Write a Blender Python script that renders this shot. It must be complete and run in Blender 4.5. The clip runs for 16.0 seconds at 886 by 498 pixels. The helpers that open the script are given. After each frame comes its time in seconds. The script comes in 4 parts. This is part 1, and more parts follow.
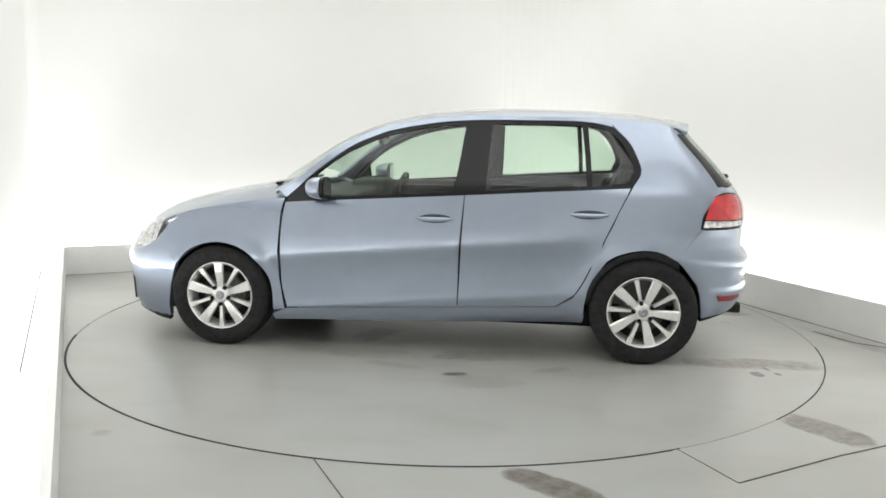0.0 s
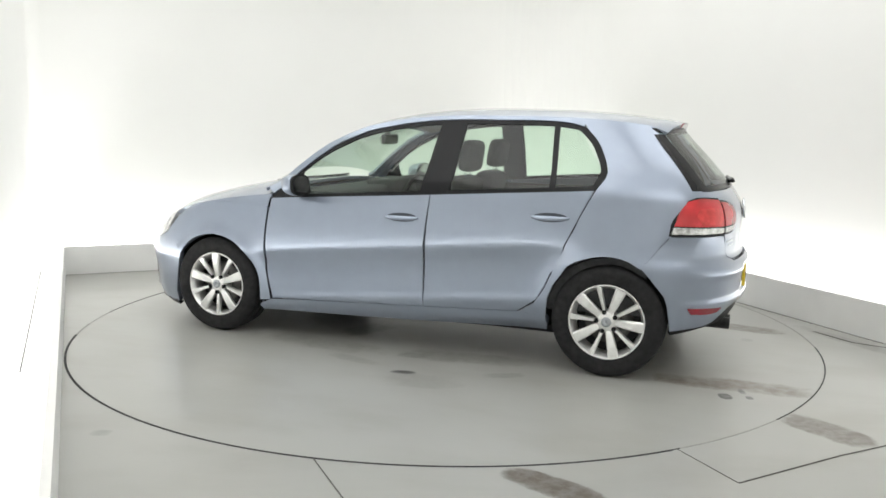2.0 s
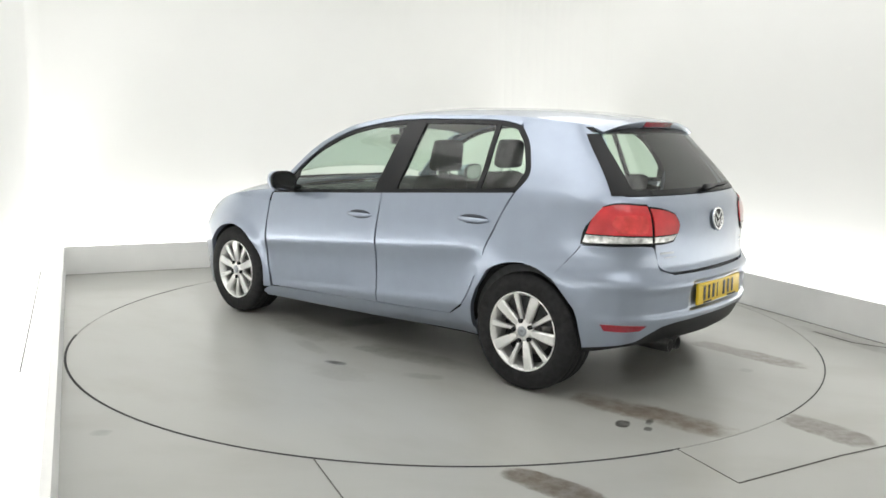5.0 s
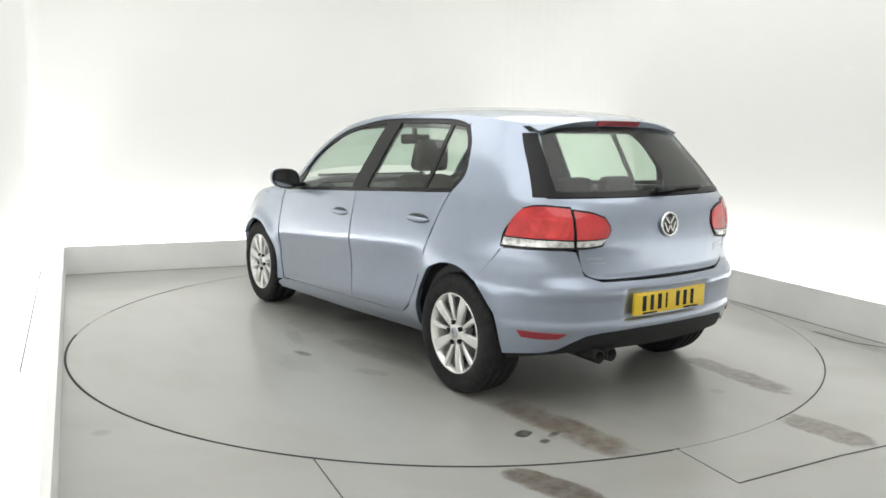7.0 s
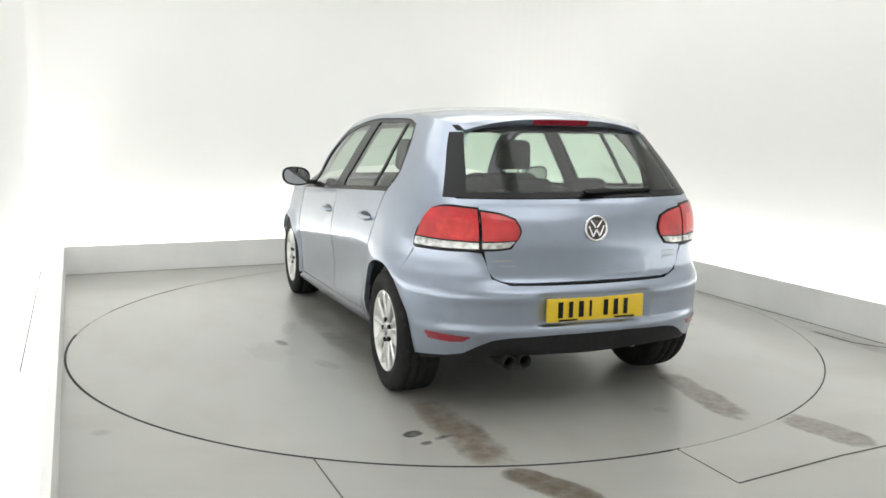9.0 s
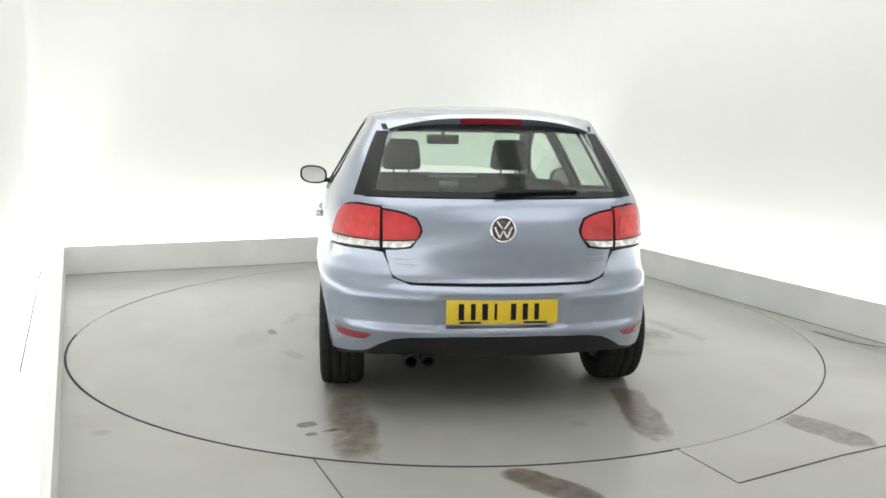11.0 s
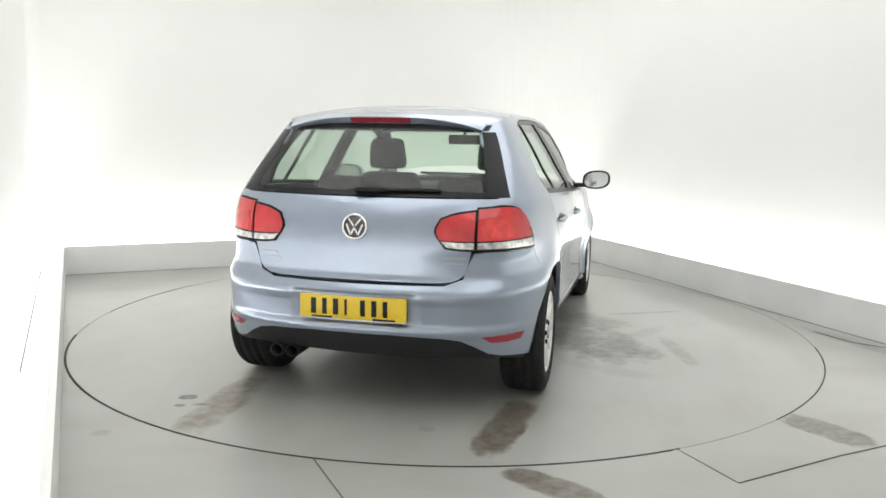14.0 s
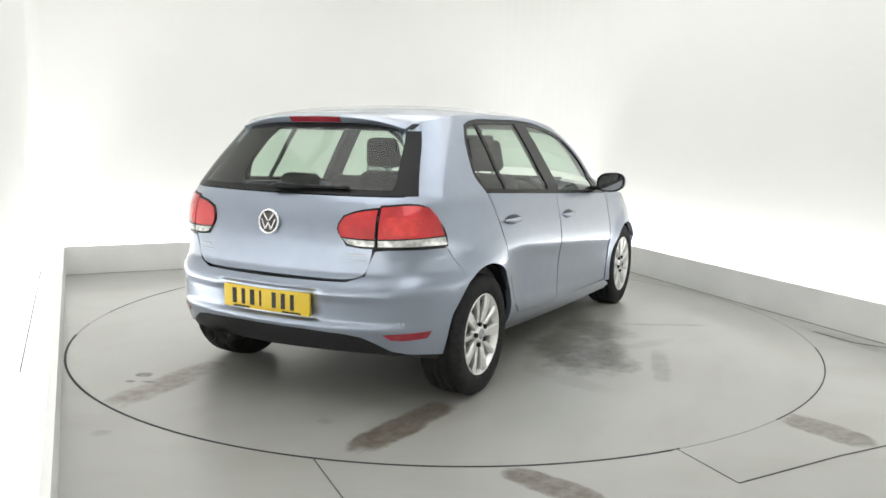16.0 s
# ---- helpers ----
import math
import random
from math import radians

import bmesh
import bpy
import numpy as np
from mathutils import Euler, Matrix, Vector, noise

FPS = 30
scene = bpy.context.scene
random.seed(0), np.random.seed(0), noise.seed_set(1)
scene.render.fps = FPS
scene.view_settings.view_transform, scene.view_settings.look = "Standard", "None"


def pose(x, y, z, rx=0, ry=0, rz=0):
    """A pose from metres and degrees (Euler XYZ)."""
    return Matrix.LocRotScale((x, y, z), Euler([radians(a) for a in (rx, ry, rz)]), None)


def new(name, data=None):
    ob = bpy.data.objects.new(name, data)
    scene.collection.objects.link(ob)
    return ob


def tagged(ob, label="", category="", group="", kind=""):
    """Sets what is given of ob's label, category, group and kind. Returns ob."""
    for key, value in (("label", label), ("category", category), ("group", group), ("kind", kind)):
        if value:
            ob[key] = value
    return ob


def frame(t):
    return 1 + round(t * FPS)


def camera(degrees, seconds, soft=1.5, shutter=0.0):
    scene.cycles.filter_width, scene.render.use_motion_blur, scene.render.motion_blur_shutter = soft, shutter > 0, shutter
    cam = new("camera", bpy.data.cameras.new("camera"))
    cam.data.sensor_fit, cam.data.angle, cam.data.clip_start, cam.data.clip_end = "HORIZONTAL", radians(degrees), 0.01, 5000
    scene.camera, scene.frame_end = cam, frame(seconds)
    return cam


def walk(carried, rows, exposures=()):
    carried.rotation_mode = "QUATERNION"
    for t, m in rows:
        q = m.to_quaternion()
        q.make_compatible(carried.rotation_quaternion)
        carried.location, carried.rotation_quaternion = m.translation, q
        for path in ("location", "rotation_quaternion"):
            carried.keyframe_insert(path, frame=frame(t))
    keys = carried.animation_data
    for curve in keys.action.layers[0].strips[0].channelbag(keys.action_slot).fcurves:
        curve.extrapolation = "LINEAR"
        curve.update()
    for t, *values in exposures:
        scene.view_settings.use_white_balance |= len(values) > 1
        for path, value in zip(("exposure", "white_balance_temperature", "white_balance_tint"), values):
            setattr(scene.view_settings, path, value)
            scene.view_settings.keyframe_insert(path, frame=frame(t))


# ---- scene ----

cam = camera(57.88, 16.0, soft=1.6)
EYE = Matrix(((0.9998562, -0.0163927, 0.0043428, 0.0), (0.0067735, 0.1512766, -0.9884683, -5.5561),
              (0.0155467, 0.9883555, 0.1513659, 1.3757), (0, 0, 0, 1)))
walk(cam, [(0.0, EYE), (16.0, EYE)], [(0.0, 0.0), (16.0, 0.0)])

# ---- world and lights ----
ROOM = radians(23.5)                    # the booth is turned to the camera's line
E1 = Vector((math.cos(ROOM), math.sin(ROOM), 0))
E2 = Vector((-math.sin(ROOM), math.cos(ROOM), 0))
U0, U1, V0, V1 = -2.46, 2.505, -6.2, 2.745    # inner faces of the kerb, booth axes
GAP, KERB, TOP = 0.30, 0.25, 3.3


def booth(u, v, z=0.0):
    p = E1 * u + E2 * v
    return Vector((p.x, p.y, z))


world = bpy.data.worlds.new("world")
scene.world = world
world.use_nodes = True
world.node_tree.nodes["Background"].inputs[0].default_value = (0.9, 0.95, 1, 1)
world.node_tree.nodes["Background"].inputs[1].default_value = 0.05


def area(name, place, target, sx, sy, watts, colour=(1, 1, 1)):
    d = bpy.data.lights.new(name, "AREA")
    d.shape, d.size, d.size_y, d.energy, d.color = "RECTANGLE", sx, sy, watts, colour
    ob = new(name, d)
    z = (Vector(place) - Vector(target)).normalized()
    x = E1 if abs(z.dot(E1)) < 0.9 else E2
    if sy > sx:
        x = E1
    y = z.cross(x).normalized()
    x = y.cross(z)
    m = Matrix((x, y, z)).transposed().to_4x4()
    m.translation = place
    ob.matrix_world = m
    return ob


CEIL_W, COVE_W = 22.5, 34
for k, (u, v) in enumerate(((-1.3, 0.9), (1.3, 0.9), (-1.3, -1.6), (1.3, -1.6), (0, -4.4))):
    area("ceiling_lamp", booth(u, v, TOP - 0.08), booth(u, v, 0), 2.35, 2.35, CEIL_W, (1.0, 1.0, 0.985))
# strip lamps in the trough behind the kerb, shining up the wall
area("cove_lamp", booth(0.0, V1 + 0.16, 0.05), booth(0.0, V1 + 0.22, 1), U1 - U0, 0.08, COVE_W, (1, 1, 0.98))
area("cove_lamp", booth(U1 + 0.16, -1.7, 0.05), booth(U1 + 0.22, -1.7, 1), 0.08, V1 - V0, COVE_W * 1.8, (1, 1, 0.98))
area("cove_lamp", booth(U0 - 0.16, -1.7, 0.05), booth(U0 - 0.22, -1.7, 1), 0.08, V1 - V0, COVE_W * 2.3, (1, 1, 0.99))


# ---- materials ----
def material(name, colour, rough=0.5, metal=0.0, noise_scale=0.0, var=0.0, bump=0.0, bump_scale=200.0, coat=0.0, spec=0.5, rough_var=0.0):
    m = bpy.data.materials.new(name)
    m.use_nodes = True
    nt = m.node_tree
    b = nt.nodes["Principled BSDF"]
    b.inputs["Base Color"].default_value = (*colour, 1)
    b.inputs["Roughness"].default_value = rough
    b.inputs["Metallic"].default_value = metal
    b.inputs["Coat Weight"].default_value = coat
    b.inputs["Coat Roughness"].default_value = 0.06
    b.inputs["Specular IOR Level"].default_value = spec
    tc = nt.nodes.new("ShaderNodeTexCoord")
    if var:
        n = nt.nodes.new("ShaderNodeTexNoise")
        n.inputs["Scale"].default_value, n.inputs["Detail"].default_value = noise_scale, 3
        nt.links.new(tc.outputs["Object"], n.inputs["Vector"])
        r = nt.nodes.new("ShaderNodeValToRGB")
        r.color_ramp.elements[0].position, r.color_ramp.elements[1].position = 0.3, 0.7
        r.color_ramp.elements[0].color = (*[c * (1 - var) for c in colour], 1)
        r.color_ramp.elements[1].color = (*[min(1, c * (1 + var)) for c in colour], 1)
        nt.links.new(n.outputs["Fac"], r.inputs[0])
        nt.links.new(r.outputs[0], b.inputs["Base Color"])
        if rough_var:
            q = nt.nodes.new("ShaderNodeMapRange")
            q.inputs["To Min"].default_value, q.inputs["To Max"].default_value = rough - rough_var, rough + rough_var
            nt.links.new(n.outputs["Fac"], q.inputs["Value"])
            nt.links.new(q.outputs[0], b.inputs["Roughness"])
    if bump:
        n2 = nt.nodes.new("ShaderNodeTexNoise")
        n2.inputs["Scale"].default_value, n2.inputs["Detail"].default_value = bump_scale, 3
        nt.links.new(tc.outputs["Object"], n2.inputs["Vector"])
        bp = nt.nodes.new("ShaderNodeBump")
        bp.inputs["Strength"].default_value, bp.inputs["Distance"].default_value = bump, 0.002
        nt.links.new(n2.outputs["Fac"], bp.inputs["Height"])
        nt.links.new(bp.outputs[0], b.inputs["Normal"])
    return m


def stained_shaded(name, colour, stains_and_shade, rough=0.31):
    """Painted concrete with worn patches and painted-in shade: each patch is x, y, half length, half width, turn,
    strength, colour, roughness.
    """
    m = material(name, colour, rough, 0, 0.6, 0.06, rough_var=0.015, spec=0.8)
    nt = m.node_tree
    b = nt.nodes["Principled BSDF"]
    tc = nt.nodes.new("ShaderNodeTexCoord")
    wob = nt.nodes.new("ShaderNodeTexNoise")
    wob.inputs["Scale"].default_value, wob.inputs["Detail"].default_value, wob.inputs["Roughness"].default_value = 6, 8, 0.62
    nt.links.new(tc.outputs["Object"], wob.inputs["Vector"])
    fine = nt.nodes.new("ShaderNodeTexNoise")
    fine.inputs["Scale"].default_value, fine.inputs["Detail"].default_value, fine.inputs["Roughness"].default_value = 17, 7, 0.65
    nt.links.new(tc.outputs["Object"], fine.inputs["Vector"])
    blotch = nt.nodes.new("ShaderNodeMapRange")
    blotch.inputs["From Min"].default_value, blotch.inputs["From Max"].default_value = 0.36, 0.62
    blotch.inputs["To Min"].default_value, blotch.inputs["To Max"].default_value = 0.62, 1.0
    nt.links.new(fine.outputs["Fac"], blotch.inputs["Value"])
    base = b.inputs["Base Color"].links[0].from_socket
    rg = b.inputs["Roughness"].links[0].from_socket

    def calc(op, *vals):
        n = nt.nodes.new("ShaderNodeMath")
        n.operation = op
        for i, v in enumerate(vals):
            if isinstance(v, (int, float)):
                n.inputs[i].default_value = v
            else:
                nt.links.new(v, n.inputs[i])
        return n.outputs[0]
    # cloudy ground-in dirt, in long faint drifts
    mp = nt.nodes.new("ShaderNodeMapping")
    mp.inputs["Scale"].default_value = (1.0, 2.2, 1)
    nt.links.new(tc.outputs["Object"], mp.inputs["Vector"])
    cl = nt.nodes.new("ShaderNodeTexNoise")
    cl.inputs["Scale"].default_value, cl.inputs["Detail"].default_value = 1.6, 4
    nt.links.new(mp.outputs[0], cl.inputs["Vector"])
    cr = nt.nodes.new("ShaderNodeMapRange")
    cr.interpolation_type = "SMOOTHSTEP"
    cr.inputs["From Min"].default_value, cr.inputs["From Max"].default_value, cr.inputs["To Max"].default_value = 0.40, 0.78, 0.30
    nt.links.new(cl.outputs["Fac"], cr.inputs["Value"])
    mx = nt.nodes.new("ShaderNodeMixRGB")
    nt.links.new(cr.outputs[0], mx.inputs[0])
    nt.links.new(base, mx.inputs[1])
    mx.inputs[2].default_value = (0.26, 0.25, 0.215, 1)
    base = mx.outputs[0]
    for x, y, a, w, turn, strength, col, ro, edge in stains_and_shade:
        mp = nt.nodes.new("ShaderNodeMapping")
        mp.vector_type = "TEXTURE"
        mp.inputs["Location"].default_value = (x, y, 0)
        mp.inputs["Rotation"].default_value = (0, 0, radians(turn))
        mp.inputs["Scale"].default_value = (a, w, 1)
        nt.links.new(tc.outputs["Object"], mp.inputs["Vector"])
        sep = nt.nodes.new("ShaderNodeSeparateXYZ")
        nt.links.new(mp.outputs[0], sep.inputs[0])
        d = calc("ADD", calc("POWER", calc("ABSOLUTE", sep.outputs[0]), 3.0), calc("POWER", calc("ABSOLUTE", sep.outputs[1]), 3.0))
        d = calc("ADD", d, calc("MULTIPLY", calc("SUBTRACT", wob.outputs["Fac"], 0.5), 1.6 * edge + 2.2))
        soft_ = calc("DIVIDE", calc("SUBTRACT", 1.0, d), min(0.98, 1.9 * edge))
        soft_ = calc("MINIMUM", calc("MAXIMUM", soft_, 0.0), 1.0)
        spread = calc("MULTIPLY", calc("POWER", soft_, 0.8), min(1.0, strength * 1.12))
        mx = nt.nodes.new("ShaderNodeMixRGB")
        nt.links.new(calc("MULTIPLY", spread, blotch.outputs[0]), mx.inputs[0])
        nt.links.new(base, mx.inputs[1])
        mx.inputs[2].default_value = (*col, 1)
        base = mx.outputs[0]
        rm = nt.nodes.new("ShaderNodeMixRGB")
        nt.links.new(spread, rm.inputs[0])
        nt.links.new(rg, rm.inputs[1])
        rm.inputs[2].default_value = (*[max(ro, 0.29)] * 3, 1)
        rg = rm.outputs[0]
    nt.links.new(base, b.inputs["Base Color"])
    nt.links.new(rg, b.inputs["Roughness"])
    return m


def glass(name, tint, gloss=0.05):
    """Window glass: mostly clear tinted, with a Fresnel gloss on top."""
    m = bpy.data.materials.new(name)
    m.use_nodes = True
    nt = m.node_tree
    nt.nodes.clear()
    out = nt.nodes.new("ShaderNodeOutputMaterial")
    tr = nt.nodes.new("ShaderNodeBsdfTransparent")
    tr.inputs[0].default_value = (*tint, 1)
    gl = nt.nodes.new("ShaderNodeBsdfGlossy")
    gl.inputs["Roughness"].default_value = 0.02
    lw = nt.nodes.new("ShaderNodeLayerWeight")
    lw.inputs[0].default_value = 0.5
    pw = nt.nodes.new("ShaderNodeMath")
    pw.operation, pw.inputs[1].default_value = "POWER", 4.0
    nt.links.new(lw.outputs["Facing"], pw.inputs[0])
    fr = nt.nodes.new("ShaderNodeMapRange")
    fr.inputs["To Min"].default_value, fr.inputs["To Max"].default_value = gloss, 0.9
    nt.links.new(pw.outputs[0], fr.inputs["Value"])
    mix = nt.nodes.new("ShaderNodeMixShader")
    nt.links.new(fr.outputs[0], mix.inputs[0])
    nt.links.new(tr.outputs[0], mix.inputs[1])
    nt.links.new(gl.outputs[0], mix.inputs[2])
    nt.links.new(mix.outputs[0], out.inputs[0])
    return m


BROWN = (0.108, 0.084, 0.060)
DARK = (0.05, 0.048, 0.045)
FLOORC = (0.385, 0.388, 0.366)
M_WALL = material("white_wall_paint", (0.82, 0.82, 0.80), 0.7, 0, 0.8, 0.015, 0.05, 90)
M_KERB = material("pale_kerb_paint", (0.78, 0.78, 0.765), 0.55, 0, 3.0, 0.04, 0.08, 60)
M_FLOOR = stained_shaded("floor_paint", FLOORC, [
    (0.43, -2.62, 0.24, 0.085, -40, 0.9, BROWN, 0.3, 0.25), (1.79, -1.97, 0.22, 0.11, -58, 0.78, BROWN, 0.3, 0.25),
    (2.1, -2.35, 0.2, 0.09, -62, 0.55, BROWN, 0.3, 0.3), (2.72, -0.4, 0.5, 0.07, -66, 0.45, (0.16, 0.15, 0.14), 0.4, 0.6),
    (-1.53, -2.16, 0.05, 0.04, 0, 0.55, (0.2, 0.2, 0.19), 0.27, 0.8)])
M_TABLE = stained_shaded("turntable_paint", FLOORC, [
    (-1.95, 0.66, 0.42, 0.12, 4, 0.85, (0.155, 0.118, 0.086), 0.26, 0.45), (-1.88, -0.74, 0.40, 0.10, -6, 0.85, BROWN, 0.26, 0.3),
    (-1.92, 0.875, 0.035, 0.05, 20, 0.95, DARK, 0.3, 0.35), (-2.0, 0.76, 0.022, 0.05, 15, 0.8, DARK, 0.3, 0.4), (-2.04, 0.85, 0.02, 0.03, 15, 0.7, DARK, 0.3, 0.4),
    (-0.21, 1.19, 0.075, 0.03, 15, 0.85, DARK, 0.3, 0.5), (-0.14, 0.86, 0.10, 0.06, 0, 0.5, (0.1, 0.1, 0.09), 0.3, 0.7),
    (-0.38, 1.30, 0.22, 0.12, 10, 0.35, (0.2, 0.19, 0.17), 0.22, 0.8), (0.4, 0.4, 0.2, 0.12, 60, 0.6, (0.1, 0.1, 0.09), 0.25, 0.6),
    (-0.28, -1.10, 0.45, 0.32, 30, 0.9, (0.10, 0.095, 0.083), 0.14, 0.6), (-0.30, -1.58, 0.35, 0.06, 15, 0.6, (0.15, 0.15, 0.14), 0.2, 0.6),
    (-0.83, -1.20, 0.09, 0.30, -20, 0.3, (0.17, 0.165, 0.15), 0.2, 0.9), (0.35, -1.0, 0.3, 0.22, 40, 0.75, (0.12, 0.115, 0.10), 0.14, 0.5),
    (0.72, -1.36, 0.03, 0.34, 28, 0.6, (0.14, 0.14, 0.13), 0.3, 0.6), (0.15, -1.4, 0.25, 0.07, -30, 0.4, (0.2, 0.19, 0.18), 0.2, 0.6),
    (-2.0, -0.40, 0.045, 0.05, 0, 0.5, (0.16, 0.16, 0.15), 0.27, 0.6),
    # the car's shade beside its sills, painted in together with drip stains
    (-0.45, 0.78, 0.42, 0.12, 8, 0.6, (0.17, 0.165, 0.145), 0.26, 0.9), (0.55, 0.84, 0.5, 0.13, -4, 0.55, (0.18, 0.175, 0.155), 0.26, 0.9),
    (-0.75, 1.02, 0.14, 0.05, 30, 0.5, (0.16, 0.155, 0.14), 0.26, 0.8), (0.15, 1.08, 0.2, 0.05, -12, 0.4, (0.18, 0.175, 0.16), 0.26, 0.9),
    (0.1, -0.86, 0.75, 0.12, 4, 0.6, (0.16, 0.155, 0.14), 0.2, 0.8)])
M_GAP = material("dark_gap", (0.03, 0.03, 0.03), 0.8)
# glare on the joint's lip, painted as a pale colour
M_LIT_LIP = material("lit_joint_lip", (0.35, 0.35, 0.328), 0.7, 0, 14, 0.12)
M_SEAM = material("dark_seam", (0.10, 0.095, 0.085), 0.8, 0, 20, 0.3)
M_PAINT = material("pale_blue_metallic_paint", (0.33, 0.378, 0.470), 0.30, 0.8, 12, 0.02, 0.0, 1, coat=1.0)
M_BLACK = material("satin_black_trim", (0.013, 0.0135, 0.015), 0.26, spec=0.22)
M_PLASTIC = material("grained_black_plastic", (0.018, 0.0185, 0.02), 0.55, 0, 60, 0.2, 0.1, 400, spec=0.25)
M_RUBBER = material("tyre_rubber", (0.02, 0.02, 0.021), 0.75, 0, 30, 0.3, 0.2, 120, spec=0.22)
M_RIM = material("silver_alloy", (0.84, 0.84, 0.83), 0.32, 0.75, 40, 0.04, coat=0.3)
M_STEEL = material("dull_steel", (0.16, 0.155, 0.15), 0.45, 0.8, 30, 0.2)
# body paint of the handle cup with its shade put into the colour
M_CUP_SHADE = material("shaded_cup_blue_grey", (0.055, 0.065, 0.08), 0.35, 0, 40, 0.15, spec=0.3)
M_PIPE = material("sooty_steel", (0.02, 0.02, 0.02), 0.45, 0.5, 30, 0.3, spec=0.3)
M_SCRIPT = material("dull_chrome_script", (0.40, 0.42, 0.45), 0.35, 0.8)
M_CHROME = material("chrome", (0.8, 0.81, 0.83), 0.1, 1.0)
M_FABRIC = material("charcoal_seat_cloth", (0.022, 0.023, 0.024), 0.9, 0, 50, 0.25, 0.3, 500)
M_CABIN = material("grey_cabin_lining", (0.06, 0.062, 0.064), 0.8, 0, 30, 0.2)
M_HEADLINE = material("pale_headlining", (0.45, 0.45, 0.43), 0.9, 0, 40, 0.05)
M_RED = material("red_lamp_lens", (0.60, 0.024, 0.032), 0.2, 0.1, 9, 0.22, 0.1, 40, coat=0.9)
M_BOWL = material("bright_red_reflector", (0.78, 0.05, 0.05), 0.18, 0.3, 20, 0.25, 0.15, 60, coat=0.9)
M_DARKRED = material("dark_red_reflector", (0.30, 0.015, 0.03), 0.15, 0, 90, 0.2, coat=0.6)
M_LENS = material("clear_lamp_lens", (0.66, 0.66, 0.65), 0.14, 0.6, 38, 0.45, 0.3, 60, coat=0.8)
M_YELLOW = material("yellow_plate", (0.80, 0.56, 0.03), 0.35, 0, 60, 0.03)
M_GLASS = glass("green_tinted_glass", (0.745, 0.85, 0.765), 0.06)
M_MIRROR = material("mirror_glass", (0.45, 0.46, 0.47), 0.04, 1.0)


# ---- mesh helpers ----
def mesh_of(name, verts, faces, mat, smooth=True):
    me = bpy.data.meshes.new(name)
    me.from_pydata([tuple(v) for v in verts], [], faces)
    me.materials.append(mat)
    if smooth:
        me.polygons.foreach_set("use_smooth", [True] * len(me.polygons))
    me.update()
    return me


def part(name, bm, mat, parent, label=""):
    """Links a bmesh, or a mesh, as one mesh object under a thing or a part."""
    if isinstance(bm, bmesh.types.BMesh):
        me = bpy.data.meshes.new(name)
        bm.to_mesh(me)
        bm.free()
        me.materials.append(mat)
    else:
        me = bm
    ob = new(name, me)
    ob.parent = parent
    if label:
        ob["label"] = label
    return ob


def box(bm, lo, hi, bevel=0.0, m=None, seg=2):
    r = bmesh.ops.create_cube(bm, size=1)
    vs = r["verts"]
    for v in vs:
        v.co = Vector([lo[i] + (v.co[i] + 0.5) * (hi[i] - lo[i]) for i in range(3)])
    if bevel:
        es = list({e for v in vs for e in v.link_edges})
        r = bmesh.ops.bevel(bm, geom=es, offset=bevel, segments=seg, affect="EDGES", profile=0.6)
        vs = list({v for f in r["faces"] for v in f.verts} | {v for v in vs if v.is_valid})
    if m:
        bmesh.ops.transform(bm, matrix=m, verts=[v for v in vs if v.is_valid])
    for f in bm.faces:
        f.smooth = bevel > 0
    return vs


def prism(points, z0, z1, at=None):
    """A flat outline, extruded; at maps (x, y, z) to the place."""
    n = len(points)
    at = at or (lambda x, y, z: (x, y, z))
    verts = [at(x, y, z0) for x, y in points] + [at(x, y, z1) for x, y in points]
    faces = [list(range(n))[::-1], list(range(n, 2 * n))] + [[i, (i + 1) % n, n + (i + 1) % n, n + i] for i in range(n)]
    return verts, faces


def lathe(profile, n=64, axis="y"):
    """Closed profile of (along, radius), turned round the y axis."""
    verts, faces, k = [], [], len(profile)
    for i in range(n):
        a = 2 * math.pi * i / n
        verts += [(r * math.cos(a), h, r * math.sin(a)) for h, r in profile]
    for i in range(n):
        for j in range(k):
            a, b = i * k + j, i * k + (j + 1) % k
            c, d = ((i + 1) % n) * k + (j + 1) % k, ((i + 1) % n) * k + j
            faces.append((a, b, c, d))
    return verts, faces


def curve(xs, ys):
    """A smooth monotone curve through points (for increasing xs)."""
    xs, ys = np.array(xs, float), np.array(ys, float)
    h, d = np.diff(xs), np.diff(ys) / np.diff(xs)
    m = np.zeros(len(xs))
    m[0], m[-1] = d[0], d[-1]
    for i in range(1, len(xs) - 1):
        if d[i - 1] * d[i] > 0:
            w1, w2 = 2 * h[i] + h[i - 1], h[i] + 2 * h[i - 1]
            m[i] = (w1 + w2) / (w1 / d[i - 1] + w2 / d[i])

    def f(x):
        x = min(max(x, xs[0]), xs[-1])
        i = min(max(int(np.searchsorted(xs, x)) - 1, 0), len(h) - 1)
        t = (x - xs[i]) / h[i]
        return float(ys[i] * (1 + 2 * t) * (1 - t) ** 2 + h[i] * m[i] * t * (1 - t) ** 2
                     + ys[i + 1] * t * t * (3 - 2 * t) + h[i] * m[i + 1] * t * t * (t - 1))
    return f


# ---- the booth ----
def slab(name, corners, z0, z1, mat, label, cat):
    v, f = prism([(c.x, c.y) for c in corners], z0, z1)
    return tagged(new(name, mesh_of(name, v, f, mat, False)), label, cat, kind="structure")


R = 2.443
ring = [(R * math.cos(2 * math.pi * i / 180), R * math.sin(2 * math.pi * i / 180)) for i in range(180)]


